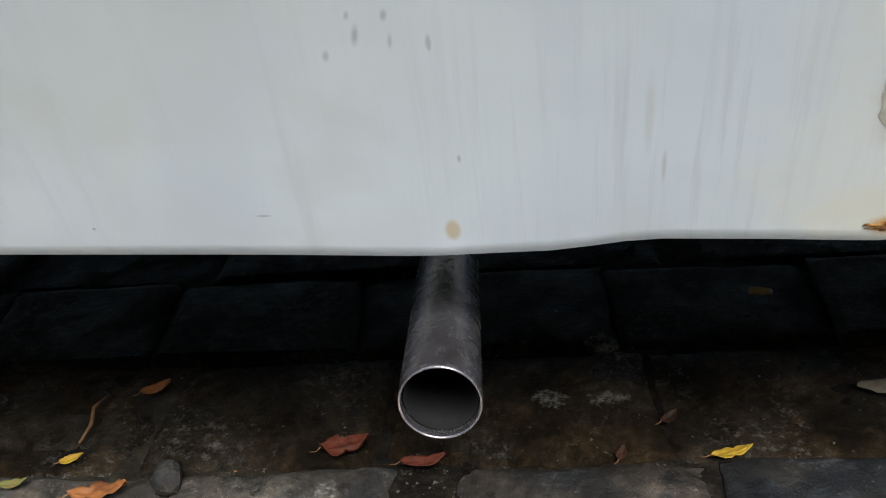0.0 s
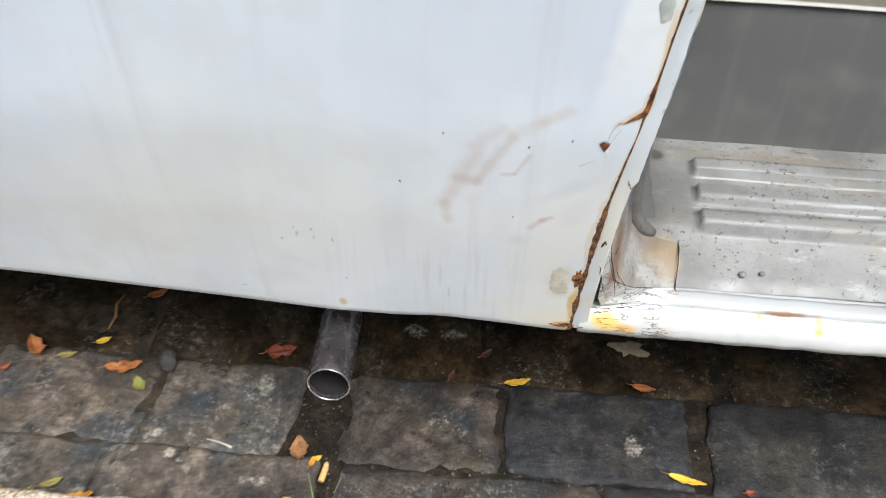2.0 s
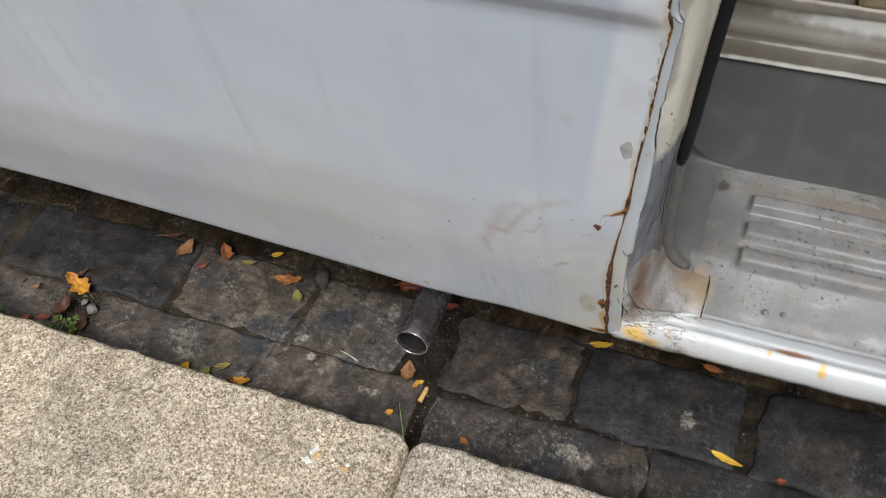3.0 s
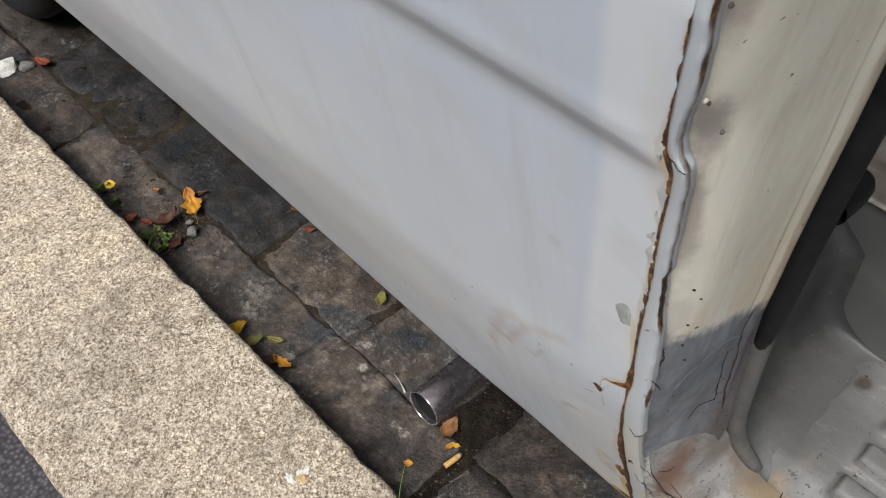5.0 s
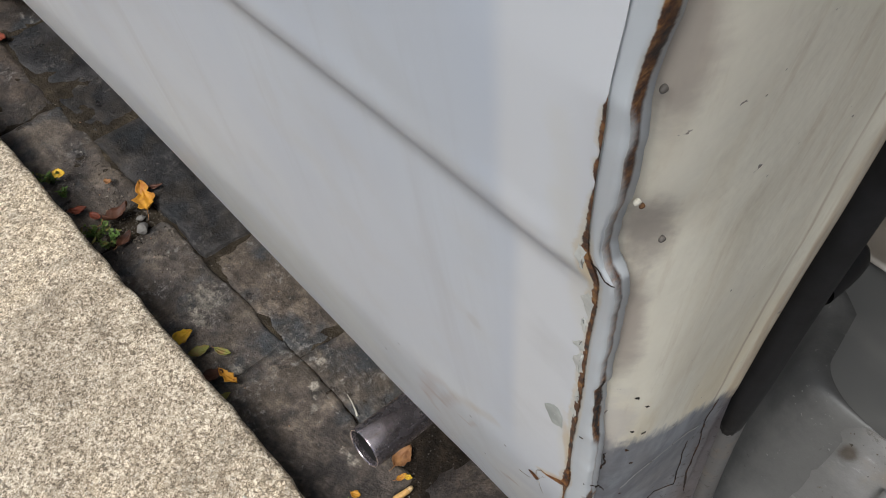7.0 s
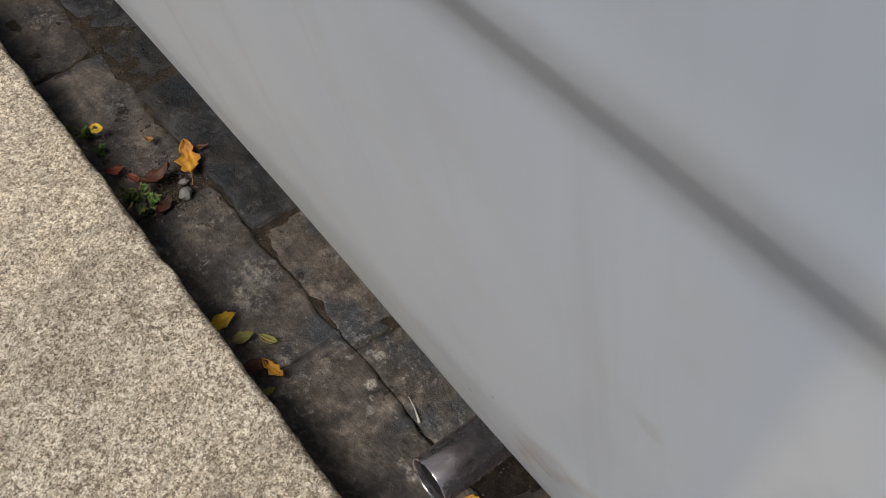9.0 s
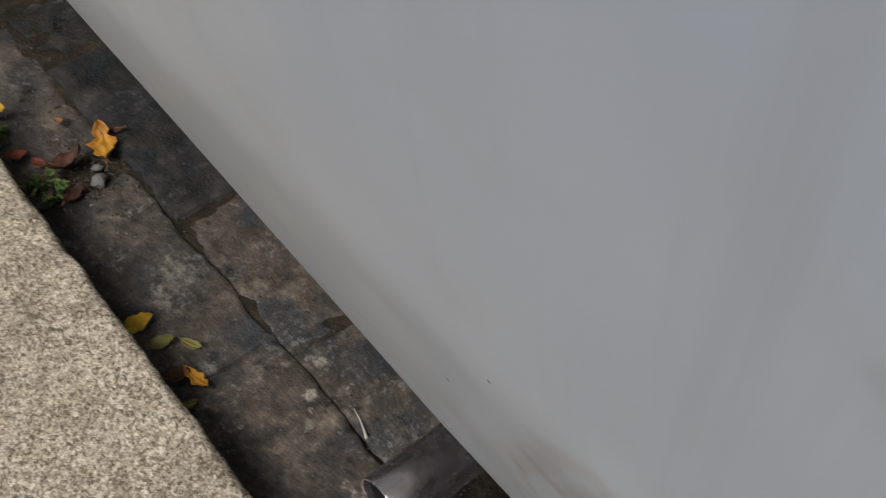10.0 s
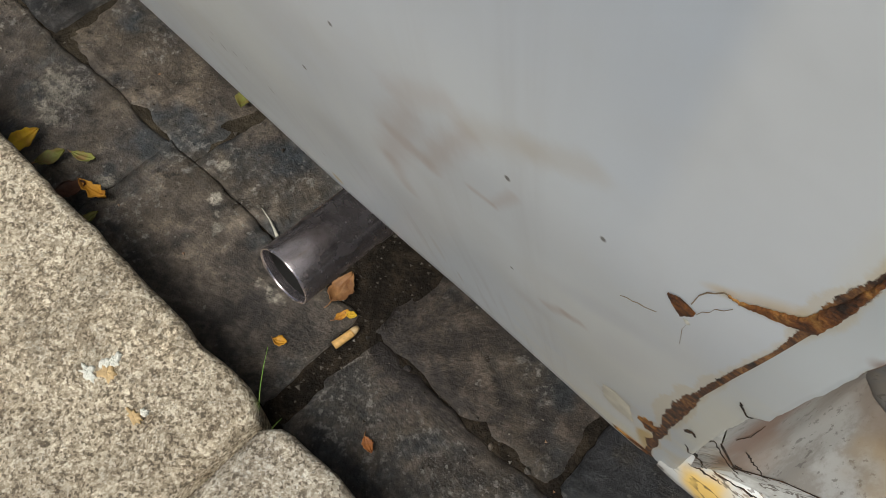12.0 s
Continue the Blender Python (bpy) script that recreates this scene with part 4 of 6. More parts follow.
def rail(name, outline, material, label):
    rows = [[(x, y + 0.0012 * noise.noise((x * 20, y * 60, z * 60)) + 0.0007 * noise.noise((x * 90, 4.0, z * 30)), z + lerp_table(BOTTOM, x) - 0.2835 + 0.001 * noise.noise((x * 30, 2, z * 50)))
             for y, z in outline] for x in np.linspace(0.2375, 1.75, 320)]
    return van_part(name, grid(name, rows), material, label=label)


sill = rail("sill", SILL, SILL_PAINT, "bright white sill with yellow rust stains")
rail("step_lip", LIP, LIP_PAINT, "grey-white lip between the sill and the step")


def step_height(x, y):
    z = float(np.interp(y, [0.036, 0.042, 0.075, 0.095, 0.20, 0.23], [0.3185, 0.324, 0.338, 0.348, 0.353, 0.352]))
    start = min(max((x - 0.349) / 0.005, 0.0), 1.0)
    for c in (0.100, 0.137, 0.177):
        z += start * 0.0100 * min(1.0, max(0.0, (0.0140 - abs(y - c)) / 0.006))
    z += 0.0015 * noise.noise((x * 11, y * 11, 0)) + 0.0006 * noise.noise((x * 60, y * 60, 1))
    return z


xs = list(np.linspace(0.300, 0.345, 12)) + [0.349, 0.352, 0.354, 0.356, 0.358, 0.361] + list(np.linspace(0.37, 1.75, 100))
ys = sorted(set(np.linspace(0.036, 0.235, 34).tolist() + [c + d for c in (0.100, 0.137, 0.177) for d in (-0.0141, -0.0125, -0.0105, -0.008, 0.008, 0.0105, 0.0125, 0.0141)]))
cheek = []
for y, turn in [(v, 0.0) for v in (0.046, 0.062, 0.08, 0.10, 0.12, 0.14, 0.16, 0.18, 0.20)] + [(0.207 + 0.02 * math.sin(a), 0.02 - 0.02 * math.cos(a)) for a in np.linspace(0, math.pi / 2, 7)]:
    base, x0 = step_height(0.31, min(y, 0.225)), cheek_x(min(y, 0.2), 0.36)
    r = 0.309 - x0
    row = [(x0 + turn + r + 0.006, y, base - 0.003)]
    row += [(x0 + turn + r - r * math.sin(a) + 0.0008 * noise.noise((y * 40, a * 3, 1)), y, base + 0.045 * (1 - math.cos(a)) + 0.0008 * noise.noise((y * 30, a * 4, 2))) for a in np.linspace(0, math.pi / 2, 12)]
    row += [(cheek_x(min(y, 0.2), z) + turn, y, z) for z in (0.42, 0.44, 0.46, 0.48, 0.50, 0.519, 0.56, 0.65, 0.8, 1.2, 1.9)]
    cheek.append(row)
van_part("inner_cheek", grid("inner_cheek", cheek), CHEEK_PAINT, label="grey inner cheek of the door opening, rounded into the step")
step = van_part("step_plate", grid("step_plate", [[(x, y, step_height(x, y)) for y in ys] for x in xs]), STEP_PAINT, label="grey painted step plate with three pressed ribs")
for rx, ry, rz, rr in ((0.391, 0.049, 0.3305, 0.0032), (0.4095, 0.051, 0.3312, 0.0024)):
    van_part("rivet", grid("rivet", [[(rx + rr * q * math.cos(a), ry + rr * q * math.sin(a), rz + rr * h) for a in np.linspace(0, 2 * math.pi, 13)[:-1]] for q, h in ((1.15, -0.3), (1.0, 0.25), (0.7, 0.5), (0.05, 0.55))], closed=True), STEP_PAINT, step, "small round rivet head")
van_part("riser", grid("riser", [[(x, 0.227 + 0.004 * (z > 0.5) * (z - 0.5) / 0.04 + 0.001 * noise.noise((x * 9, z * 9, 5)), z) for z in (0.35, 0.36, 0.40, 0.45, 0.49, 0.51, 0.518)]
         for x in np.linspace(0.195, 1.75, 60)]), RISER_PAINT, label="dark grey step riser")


def floor_height(x, y):
    z = float(np.interp(y, [0.221, 0.223, 0.228, 0.232, 0.251, 0.2535, 0.262, 0.267, 0.30], [0.512, 0.520, 0.5215, 0.520, 0.5195, 0.523, 0.523, 0.5175, 0.519]))
    for c, w in ((0.292, 0.026), (0.39, 0.02), (0.46, 0.02), (0.53, 0.02)):
        z += 0.013 * max(0.0, 1 - (abs(y - c) / w) ** 2.5)
    z += 0.003 * (0.333 < y < 0.338)
    return z + 0.0012 * noise.noise((x * 13, y * 13, 3))


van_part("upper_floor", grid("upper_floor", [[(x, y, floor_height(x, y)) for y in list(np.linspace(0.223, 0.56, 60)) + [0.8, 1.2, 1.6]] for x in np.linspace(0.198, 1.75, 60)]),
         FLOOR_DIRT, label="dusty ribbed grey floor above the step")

seat = bmesh.new()
box(seat, (0.408, 0.335, 0.519), (0.60, 0.46, 0.59), 0.008)
van_part("seat_bracket", seat, plain("tan_bracket_paint", (0.22, 0.17, 0.10), 0.6, scale=40, bump=0.002), label="dirty tan seat bracket on the floor")

# gusset pocket where pillar and sill meet, and the cracked foot outside it
def run(points, n):
    """n points along a smooth line through the given ones."""
    pts = np.array(points)
    t = np.linspace(0, 1, len(pts))
    q = np.linspace(0, 1, n)
    out = []
    for v in q:
        wts = np.exp(-((t - v) / (0.42 / (len(pts) - 1))) ** 2)
        out.append((pts * wts[:, None]).sum(0) / wts.sum())
    out[0], out[-1] = pts[0], pts[-1]
    return out


outer = run([(0.2450, -0.022, 0.450), (0.2510, -0.019, 0.405), (0.262, -0.006, 0.362), (0.282, 0.014, 0.336), (0.305, 0.026, 0.325), (0.327, 0.032, 0.3215)], 16)
inner = run([(0.2640, 0.036, 0.450), (0.2715, 0.048, 0.408), (0.278, 0.056, 0.382), (0.290, 0.059, 0.366), (0.308, 0.060, 0.358), (0.327, 0.060, 0.353)], 16)
rim = run([(0.2430, -0.028, 0.450), (0.2465, -0.020, 0.392), (0.2490, -0.012, 0.345), (0.2550, 0.001, 0.322), (0.285, 0.012, 0.3185), (0.327, 0.022, 0.3205)], 16)
gus = []
for a, b in zip(outer, inner):
    row = []
    for v in np.linspace(0, 1, 10):
        p = a + (b - a) * v
        sag = -0.006 * math.sin(math.pi * v)
        row.append((p[0] + 0.001 * noise.noise((p[0] * 60, p[1] * 60, p[2] * 60)) - sag * 0.4, p[1], p[2] + sag + 0.001 * noise.noise((p[0] * 40, p[1] * 40, 1))))
    gus.append(row)
van_part("gusset_crack", tube("gusset_crack", [(0.3270, 0.020, 0.3205), (0.3265, 0.032, 0.3225), (0.3275, 0.045, 0.338), (0.3268, 0.056, 0.3515), (0.3255, 0.062, 0.3560)], [0.0003, 0.0007, 0.0004, 0.0008, 0.0003], 6), DARK_RUST, label="dark cracked edge of the gusset")
van_part("gusset_crack", tube("gusset_crack", [(p[0], p[1] - 0.0004, p[2] + 0.0004) for p in outer[3:13]], [0.0002, 0.0005, 0.0003, 0.0006, 0.0003, 0.0002, 0.0004, 0.0002, 0.0004, 0.0002], 6), DARK_RUST)
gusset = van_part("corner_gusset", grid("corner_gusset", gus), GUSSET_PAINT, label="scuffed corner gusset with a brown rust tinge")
foot = []
for a, b in zip(rim, outer):
    row = []
    for v in np.linspace(0, 1, 7):
        p = a + (b - a) * v
        k = 0.0022 * noise.noise((p[0] * 120, p[1] * 120, p[2] * 120)) * math.sin(math.pi * v)
        row.append((p[0], p[1] - k, p[2] + k))
    foot.append(row)
pillar_foot = van_part("pillar_foot", grid("pillar_foot", foot), FOOT_PAINT, label="cracked white pillar foot")
foot_filling = van_part("foot_filling", grid("foot_filling", [[(seam_x(z) - 0.001 + 0.0018 * k * (z - 0.26) * 10, panel_y(seam_x(z), z) + 0.002 + 0.0008 * noise.noise((k, z * 90, 3)), z) for k in range(5)] for z in np.linspace(0.287, 0.44, 24)]), FOOT_PAINT)

bpy.context.view_layer.update()


def crack(points, width, seed, material=None, name="paint_crack", stray=0.0006):
    """A dark open crack in the paint: a thin ragged band that lies on whichever sheet is nearest."""
    rng = random.Random(seed)
    pts = []
    for p, q in zip(points, points[1:]):
        pts += [Vector([p[k] + (q[k] - p[k]) * i / 9 + rng.uniform(-stray, stray) for k in range(3)]) for i in range(9)]
    laid = []
    for p in pts:
        near = [sheet.closest_point_on_mesh(p) for sheet in CRACKED_SHEETS]
        _, place, normal, _ = min((h for h in near if h[0]), key=lambda h: (h[1] - p).length)
        laid.append((place, normal if normal.y < 0 or normal.z > 0.5 else -normal))
    rows = []
    for i, (place, normal) in enumerate(laid):
        along = laid[min(i + 1, len(laid) - 1)][0] - laid[max(i - 1, 0)][0]
        side = normal.cross(along).normalized() * width
        thin = min(1.0, 0.25 + min(i, len(laid) - 1 - i) * 0.25)
        l, r = thin * rng.uniform(0.3, 1.4), thin * rng.uniform(0.3, 1.4)
        rows.append([place + side * l + normal * 0.0002, place + normal * 0.0005, place - side * r + normal * 0.0002])
    return van_part(name, grid(name, rows), material or CRACK_RUST)


CRACKED_SHEETS = (pillar, flange, pillar_foot, foot_filling, gusset, sill)
crack([(0.2440, -0.033, 0.437), (0.2490, -0.024, 0.412), (0.2531, -0.0155, 0.3894), (0.2610, -0.004, 0.358), (0.2674, 0.007, 0.3273)], 0.0003, 1, stray=0.0004)
crack([(0.2614, -0.0071, 0.3664), (0.2660, -0.001, 0.354), (0.2700, 0.0047, 0.3418)], 0.0003, 2, stray=0.0004)
crack([(0.2607, -0.0035, 0.3768), (0.2650, 0.000, 0.365), (0.2695, 0.0034, 0.354), (0.2792, 0.012, 0.331)], 0.0003, 3, stray=0.0004)
crack([(0.2469, 0.0040, 0.3155), (0.2608, 0.0046, 0.3145), (0.2771, 0.0075, 0.3155), (0.2920, 0.0085, 0.3160)], 0.0005, 4)
crack([(0.2452, -0.0507, 0.5136), (0.2503, -0.0467, 0.5036), (0.2530, -0.0420, 0.4980)], 0.0005, 5)
crack([(0.2537, -0.0136, 0.4032), (0.2578, -0.0050, 0.3950), (0.2594, 0.0016, 0.3990)], 0.0003, 6, stray=0.0004)
crack([(0.2392, -0.0325, 0.427), (0.2408, -0.0345, 0.4361), (0.2430, -0.0335, 0.430)], 0.0011, 7)
crack([(0.2420, -0.0270, 0.400), (0.2470, -0.0180, 0.375), (0.2530, -0.0060, 0.345)], 0.0005, 8)
crack([(0.2480, 0.0000, 0.3120), (0.2560, 0.0015, 0.3125), (0.2660, 0.0030, 0.3135)], 0.0005, 9)
crack([(0.2584, -0.0630, 0.611), (0.2597, -0.0540, 0.592), (0.2600, -0.0475, 0.577)], 0.0005, 10)
crack([(0.2718, 0.0200, 0.606), (0.2712, 0.0180, 0.585), (0.2712, 0.0248, 0.5424), (0.2710, 0.0270, 0.4951), (0.2708, 0.0340, 0.455)], 0.0007, 11)
crack([(0.2699, 0.0095, 0.5667), (0.2692, 0.0157, 0.5228), (0.2686, 0.0202, 0.4854), (0.2657, 0.0043, 0.4918), (0.2640, 0.000, 0.470)], 0.0005, 12)
tagged(crack([(0.2800, 0.014, 0.5796), (0.2800, 0.0008, 0.5902), (0.2790, -0.0138, 0.5943), (0.2780, -0.0259, 0.5929), (0.2750, -0.0347, 0.5862), (0.2720, -0.0397, 0.5766), (0.2690, -0.0425, 0.570)], 0.0008, 15, LIP_PAINT, "paint_scratch", 0.0001), "pale scratch in the grey primer")
crack([(0.2615, -0.0560, 0.640), (0.2608, -0.0550, 0.622), (0.2592, -0.0560, 0.607)], 0.0005, 13)
crack([(0.2560, -0.0600, 0.630), (0.2553, -0.0580, 0.610), (0.2545, -0.0570, 0.596)], 0.0004, 14)

crack([(0.2640, -0.0900, 0.8135), (0.2690, -0.0880, 0.8100), (0.2722, -0.0860, 0.8075)], 0.0004, 16, stray=0.0002)
crack([(0.2662, -0.0750, 0.7320), (0.2642, -0.0740, 0.7220), (0.2634, -0.0715, 0.7050), (0.2628, -0.0700, 0.6880), (0.2640, -0.0680, 0.6730)], 0.0009, 17, stray=0.0002)
crack([(0.2632, -0.0635, 0.6880), (0.2606, -0.0655, 0.6760), (0.2570, -0.0680, 0.6640)], 0.0004, 18, stray=0.0003)
for i, (x, y, z) in enumerate(((0.2700, -0.0560, 0.700), (0.2712, -0.0500, 0.688), (0.2688, -0.0520, 0.664), (0.2705, -0.0450, 0.655), (0.2672, -0.0500, 0.640), (0.2668, -0.0440, 0.618), (0.2655, -0.0380, 0.560), (0.2645, -0.0330, 0.530))):
    crack([(x, y, z), (x + 0.001, y + 0.0016, z - 0.002)], 0.0007, 60 + i, name="paint_chip")

# the rest of the body that closes the place
def shell(name, pts, faces, material):
    return thick(van_part(name, from_lists(name, pts, faces, False), material), 0.01, 0)


shell("front_side_panel", [(1.75, -0.005, 0.28), (2.6, -0.005, 0.28), (2.6, -0.1, 1.0), (1.8, -0.1, 1.0), (2.6, -0.02, 1.95), (1.85, -0.02, 1.95)], [(0, 1, 2, 3), (3, 2, 4, 5)], BODY_PAINT)
shell("roof", [(-2.2, -0.02, 1.95), (2.6, -0.02, 1.95), (2.6, 1.62, 1.95), (-2.2, 1.62, 1.95)], [(0, 1, 2, 3)], BODY_PAINT)
shell("far_side_panel", [(-2.2, 1.62, 0.32), (2.6, 1.62, 0.32), (2.6, 1.62, 1.95), (-2.2, 1.62, 1.95)], [(0, 1, 2, 3)], BODY_PAINT)
shell("front_end", [(2.6, -0.05, 0.3), (2.6, 1.62, 0.3), (2.6, 1.62, 1.95), (2.6, -0.05, 1.95)], [(0, 1, 2, 3)], BODY_PAINT)
shell("back_end", [(-2.2, -0.05, 0.33), (-2.2, 1.62, 0.33), (-2.2, 1.62, 1.95), (-2.2, -0.05, 1.95)], [(0, 1, 2, 3)], BODY_PAINT)
shell("door_header", [(0.37, -0.05, 1.84), (1.85, -0.05, 1.84), (1.85, -0.02, 1.95), (0.37, -0.02, 1.95)], [(0, 1, 2, 3)], BODY_PAINT)
pan = bmesh.new()
box(pan, (-0.95, 0.045, 0.335), (0.262, 1.6, 0.345))
box(pan, (0.262, 0.24, 0.325), (2.6, 1.6, 0.335))
box(pan, (0.35, 0.045, 0.300), (2.6, 0.24, 0.306))
box(pan, (-2.2, 0.30, 0.60), (-0.95, 1.6, 0.61))
van_part("underbody", pan, UNDER)

# exhaust pipe, open at its mouth
PIPE_LINE = [(-0.0515, 0.0, 0.0), (-0.02, -0.0016, -0.0068), (0.0, -0.0027, -0.0115), (0.05, -0.0053, -0.0230), (0.10, -0.008, -0.0345), (0.15, -0.0105, -0.046), (0.20, -0.013, -0.057), (0.26, -0.016, -0.068),
             (0.34, -0.02, -0.075), (0.5, -0.03, -0.075), (0.9, -0.05, -0.07), (1.4, -0.06, -0.06)]


def pipe_ring(k, r, n=44, slide=0.0):
    y, x, z = PIPE_LINE[k]
    lean = 0.115 if k == 0 else 0.215 if k < 8 else 0.05
    return [(x + 0.004 + r * math.cos(2 * math.pi * j / n), y + slide + r * lean * math.sin(2 * math.pi * j / n), 0.2355 + z - slide * 0.22 + r * math.sin(2 * math.pi * j / n)) for j in range(n)]


def build_pipe():
    rows = [pipe_ring(k, 0.0194) for k in (9, 7, 5, 3, 2, 1)]
    rows += [pipe_ring(0, 0.0195, slide=0.0015), pipe_ring(0, 0.0199, slide=0.0002), pipe_ring(0, 0.0205), pipe_ring(0, 0.0209, slide=0.0006), pipe_ring(0, 0.0211, slide=0.002)]
    rows += [pipe_ring(k, 0.0211) for k in range(1, len(PIPE_LINE))]
    return grid("exhaust_pipe", rows, closed=True)


exhaust = van_part("exhaust_pipe", build_pipe(), PIPE, label="dull steel exhaust tailpipe with an open mouth")
van_part("soot_lining", grid("soot_lining", [pipe_ring(0, 0.0188, slide=0.006)] + [pipe_ring(k, 0.0180) for k in (1, 2, 3, 5, 7, 9)] + [pipe_ring(9, 0.001)], closed=True), SOOT, exhaust)

# the wheel in its arch
def lathe(name, outline, n=48):
    rows = [[(r * math.cos(2 * math.pi * j / n), y, r * math.sin(2 * math.pi * j / n)) for j in range(n)] for r, y in outline]
    return grid(name, rows, closed=True)


wheel = new("wheel")
wheel.parent = van
wheel.location = (-1.36, -0.8 + 0.14, 0.302)
part("tyre", lathe("tyre", [(0.19, -0.075), (0.20, -0.088), (0.235, -0.095), (0.27, -0.092), (0.292, -0.078), (0.300, -0.06), (0.302, 0.0), (0.300, 0.06), (0.292, 0.078), (0.23, 0.09), (0.19, 0.075)]), TYRE, wheel)
part("rim", lathe("rim", [(0.19, -0.07), (0.196, -0.082), (0.186, -0.084), (0.175, -0.06), (0.15, -0.045), (0.09, -0.05), (0.05, -0.065), (0.002, -0.066)]), RIM, wheel)

# ---- rust, flakes and scratches on the panel ----
def ribbon(points, lift, seed, step=0.003):
    """A flat scab along points (x, z, half width) that lies on the panel, with a ragged rim."""
    rng = random.Random(seed)
    pts = []
    for (x0, z0, w0), (x1, z1, w1) in zip(points, points[1:]):
        n = max(2, int(math.hypot(x1 - x0, z1 - z0) / step))
        pts += [(x0 + (x1 - x0) * i / n, z0 + (z1 - z0) * i / n, w0 + (w1 - w0) * i / n) for i in range(n)]
    pts.append(points[-1])
    rows = []
    for i, (x, z, w) in enumerate(pts):
        a, b = pts[max(i - 1, 0)], pts[min(i + 1, len(pts) - 1)]
        dx, dz = b[0] - a[0], b[1] - a[1]
        ln = math.hypot(dx, dz) or 1
        nx, nz = -dz / ln, dx / ln
        l = w * max(0.3, 0.75 + 0.35 * noise.noise((i * 0.23, seed, 0.5)) + rng.uniform(-0.10, 0.10))
        r = w * max(0.2, 0.95 + 1.1 * noise.noise((i * 0.11, seed, 7.5)) + rng.uniform(-0.16, 0.22))
        c = rng.uniform(-0.25, 0.25) * w
        row = []
        for o, up in ((-l, 0.0), (-l * 0.85, 1.0), (c, 0.9), (r * 0.85, 1.0), (r, 0.0)):
            px, pz = x + nx * o, z + nz * o
            row.append((px, panel_y(px, pz) - lift * up - 0.0002, pz))
        rows.append(row)
    return grid("rust", rows)


def blot(cx, cz, rx, rz, seed, lift=0.0008, n=18, jag=0.3):
    """A flat chip or flake on the panel."""
    rng = random.Random(seed)
    rim = []
    for j in range(n):
        a = 2 * math.pi * j / n
        k = 1 + rng.uniform(-jag, jag)
        rim.append((cx + rx * k * math.cos(a), cz + rz * k * math.sin(a)))
    rows = []
    for s, up in ((1.0, 0.0), (0.93, 1.0), (0.5, 1.1), (0.05, 1.0)):
        rows.append([(cx + (x - cx) * s, panel_y(cx + (x - cx) * s, cz + (z - cz) * s) - lift * up - 0.0002, cz + (z - cz) * s) for x, z in rim])
    return grid("flake", rows, closed=True)


def peel(points, seed, lift=0.0010):
    """A scale of paint that comes away from the panel: a ragged outline of (x, z) with one raised rim."""
    rng = random.Random(seed)
    cx, cz = sum(p[0] for p in points) / len(points), sum(p[1] for p in points) / len(points)
    rim = []
    for (x0, z0), (x1, z1) in zip(points, points[1:] + points[:1]):
        for i in range(4):
            rim.append((x0 + (x1 - x0) * i / 4 + rng.uniform(-0.0005, 0.0005), z0 + (z1 - z0) * i / 4 + rng.uniform(-0.0009, 0.0009)))
    rows = []
    for q, up in ((1.0, 0.0), (0.90, 1.0), (0.5, 1.0), (0.05, 1.0)):
        rows.append([(cx + (x - cx) * q, panel_y(cx + (x - cx) * q, cz + (z - cz) * q) - lift * up - 0.0002, cz + (z - cz) * q) for x, z in rim])
    return grid("peeling_paint", rows, closed=True)


def wedge(upper, lower, seed, lift=0.0004, n=10):
    """A flat scab between two edges of (x, z) on the panel."""
    rng = random.Random(seed)
    rows = []
    for (a, b), (c, d) in zip(zip(upper, lower), zip(upper[1:], lower[1:])):
        for i in range(n):
            t = i / n
            u = (a[0] + (c[0] - a[0]) * t + rng.uniform(-0.0002, 0.0002), a[1] + (c[1] - a[1]) * t + rng.uniform(-0.0003, 0.0003))
            v = (b[0] + (d[0] - b[0]) * t + rng.uniform(-0.0002, 0.0002), b[1] + (d[1] - b[1]) * t + rng.uniform(-0.0003, 0.0003))
            row = []
            for q, up in ((0, 0), (0.15, 1), (0.5, 0.8), (0.85, 1), (1, 0)):
                x, z = u[0] + (v[0] - u[0]) * q, u[1] + (v[1] - u[1]) * q
                row.append((x, panel_y(x, z) - lift * up - 0.0002, z))
            rows.append(row)
    return grid("rust", rows)


van_part("rust_branch", wedge([(0.2300, 0.5727), (0.2324, 0.5731), (0.2371, 0.5779), (0.2420, 0.5828), (0.2437, 0.5848), (0.2449, 0.5915), (0.2466, 0.5985), (0.2480, 0.6070), (0.2490, 0.6150)],
                              [(0.2300, 0.5723), (0.2328, 0.5722), (0.2380, 0.5748), (0.2420, 0.5768), (0.2450, 0.5793), (0.2474, 0.5815), (0.2486, 0.5920), (0.2492, 0.6040), (0.2496, 0.6150)], 5), RUST, side_panel)
van_part("rust_chip", wedge([(0.2186, 0.5524), (0.2213, 0.5546), (0.2238, 0.5540), (0.2263, 0.5527)], [(0.2186, 0.5518), (0.2206, 0.5470), (0.2232, 0.5440), (0.2263, 0.5520)], 8), RUST, side_panel)
van_part("chip_edge", blot(0.2250, 0.5440, 0.0009, 0.0012, 81, 0.0001, 9, 0.5), CHALK, side_panel, "bare white spot under the rust chip")
van_part("paint_crack", ribbon([(0.2243, 0.5560, 0.0002), (0.2249, 0.5629, 0.00016), (0.2262, 0.5671, 0.00022), (0.2276, 0.5690, 0.00012), (0.2291, 0.5724, 0.0002), (0.2305, 0.5727, 0.0003)], 0.0002, 30, 0.0012), CRACK, side_panel)
van_part("paint_crack", ribbon([(0.2252, 0.542, 0.00005), (0.2247, 0.537, 0.00003), (0.2251, 0.533, 0.00004), (0.2256, 0.525, 0.00002)], 0.0002, 31, 0.002), CRACK, side_panel)
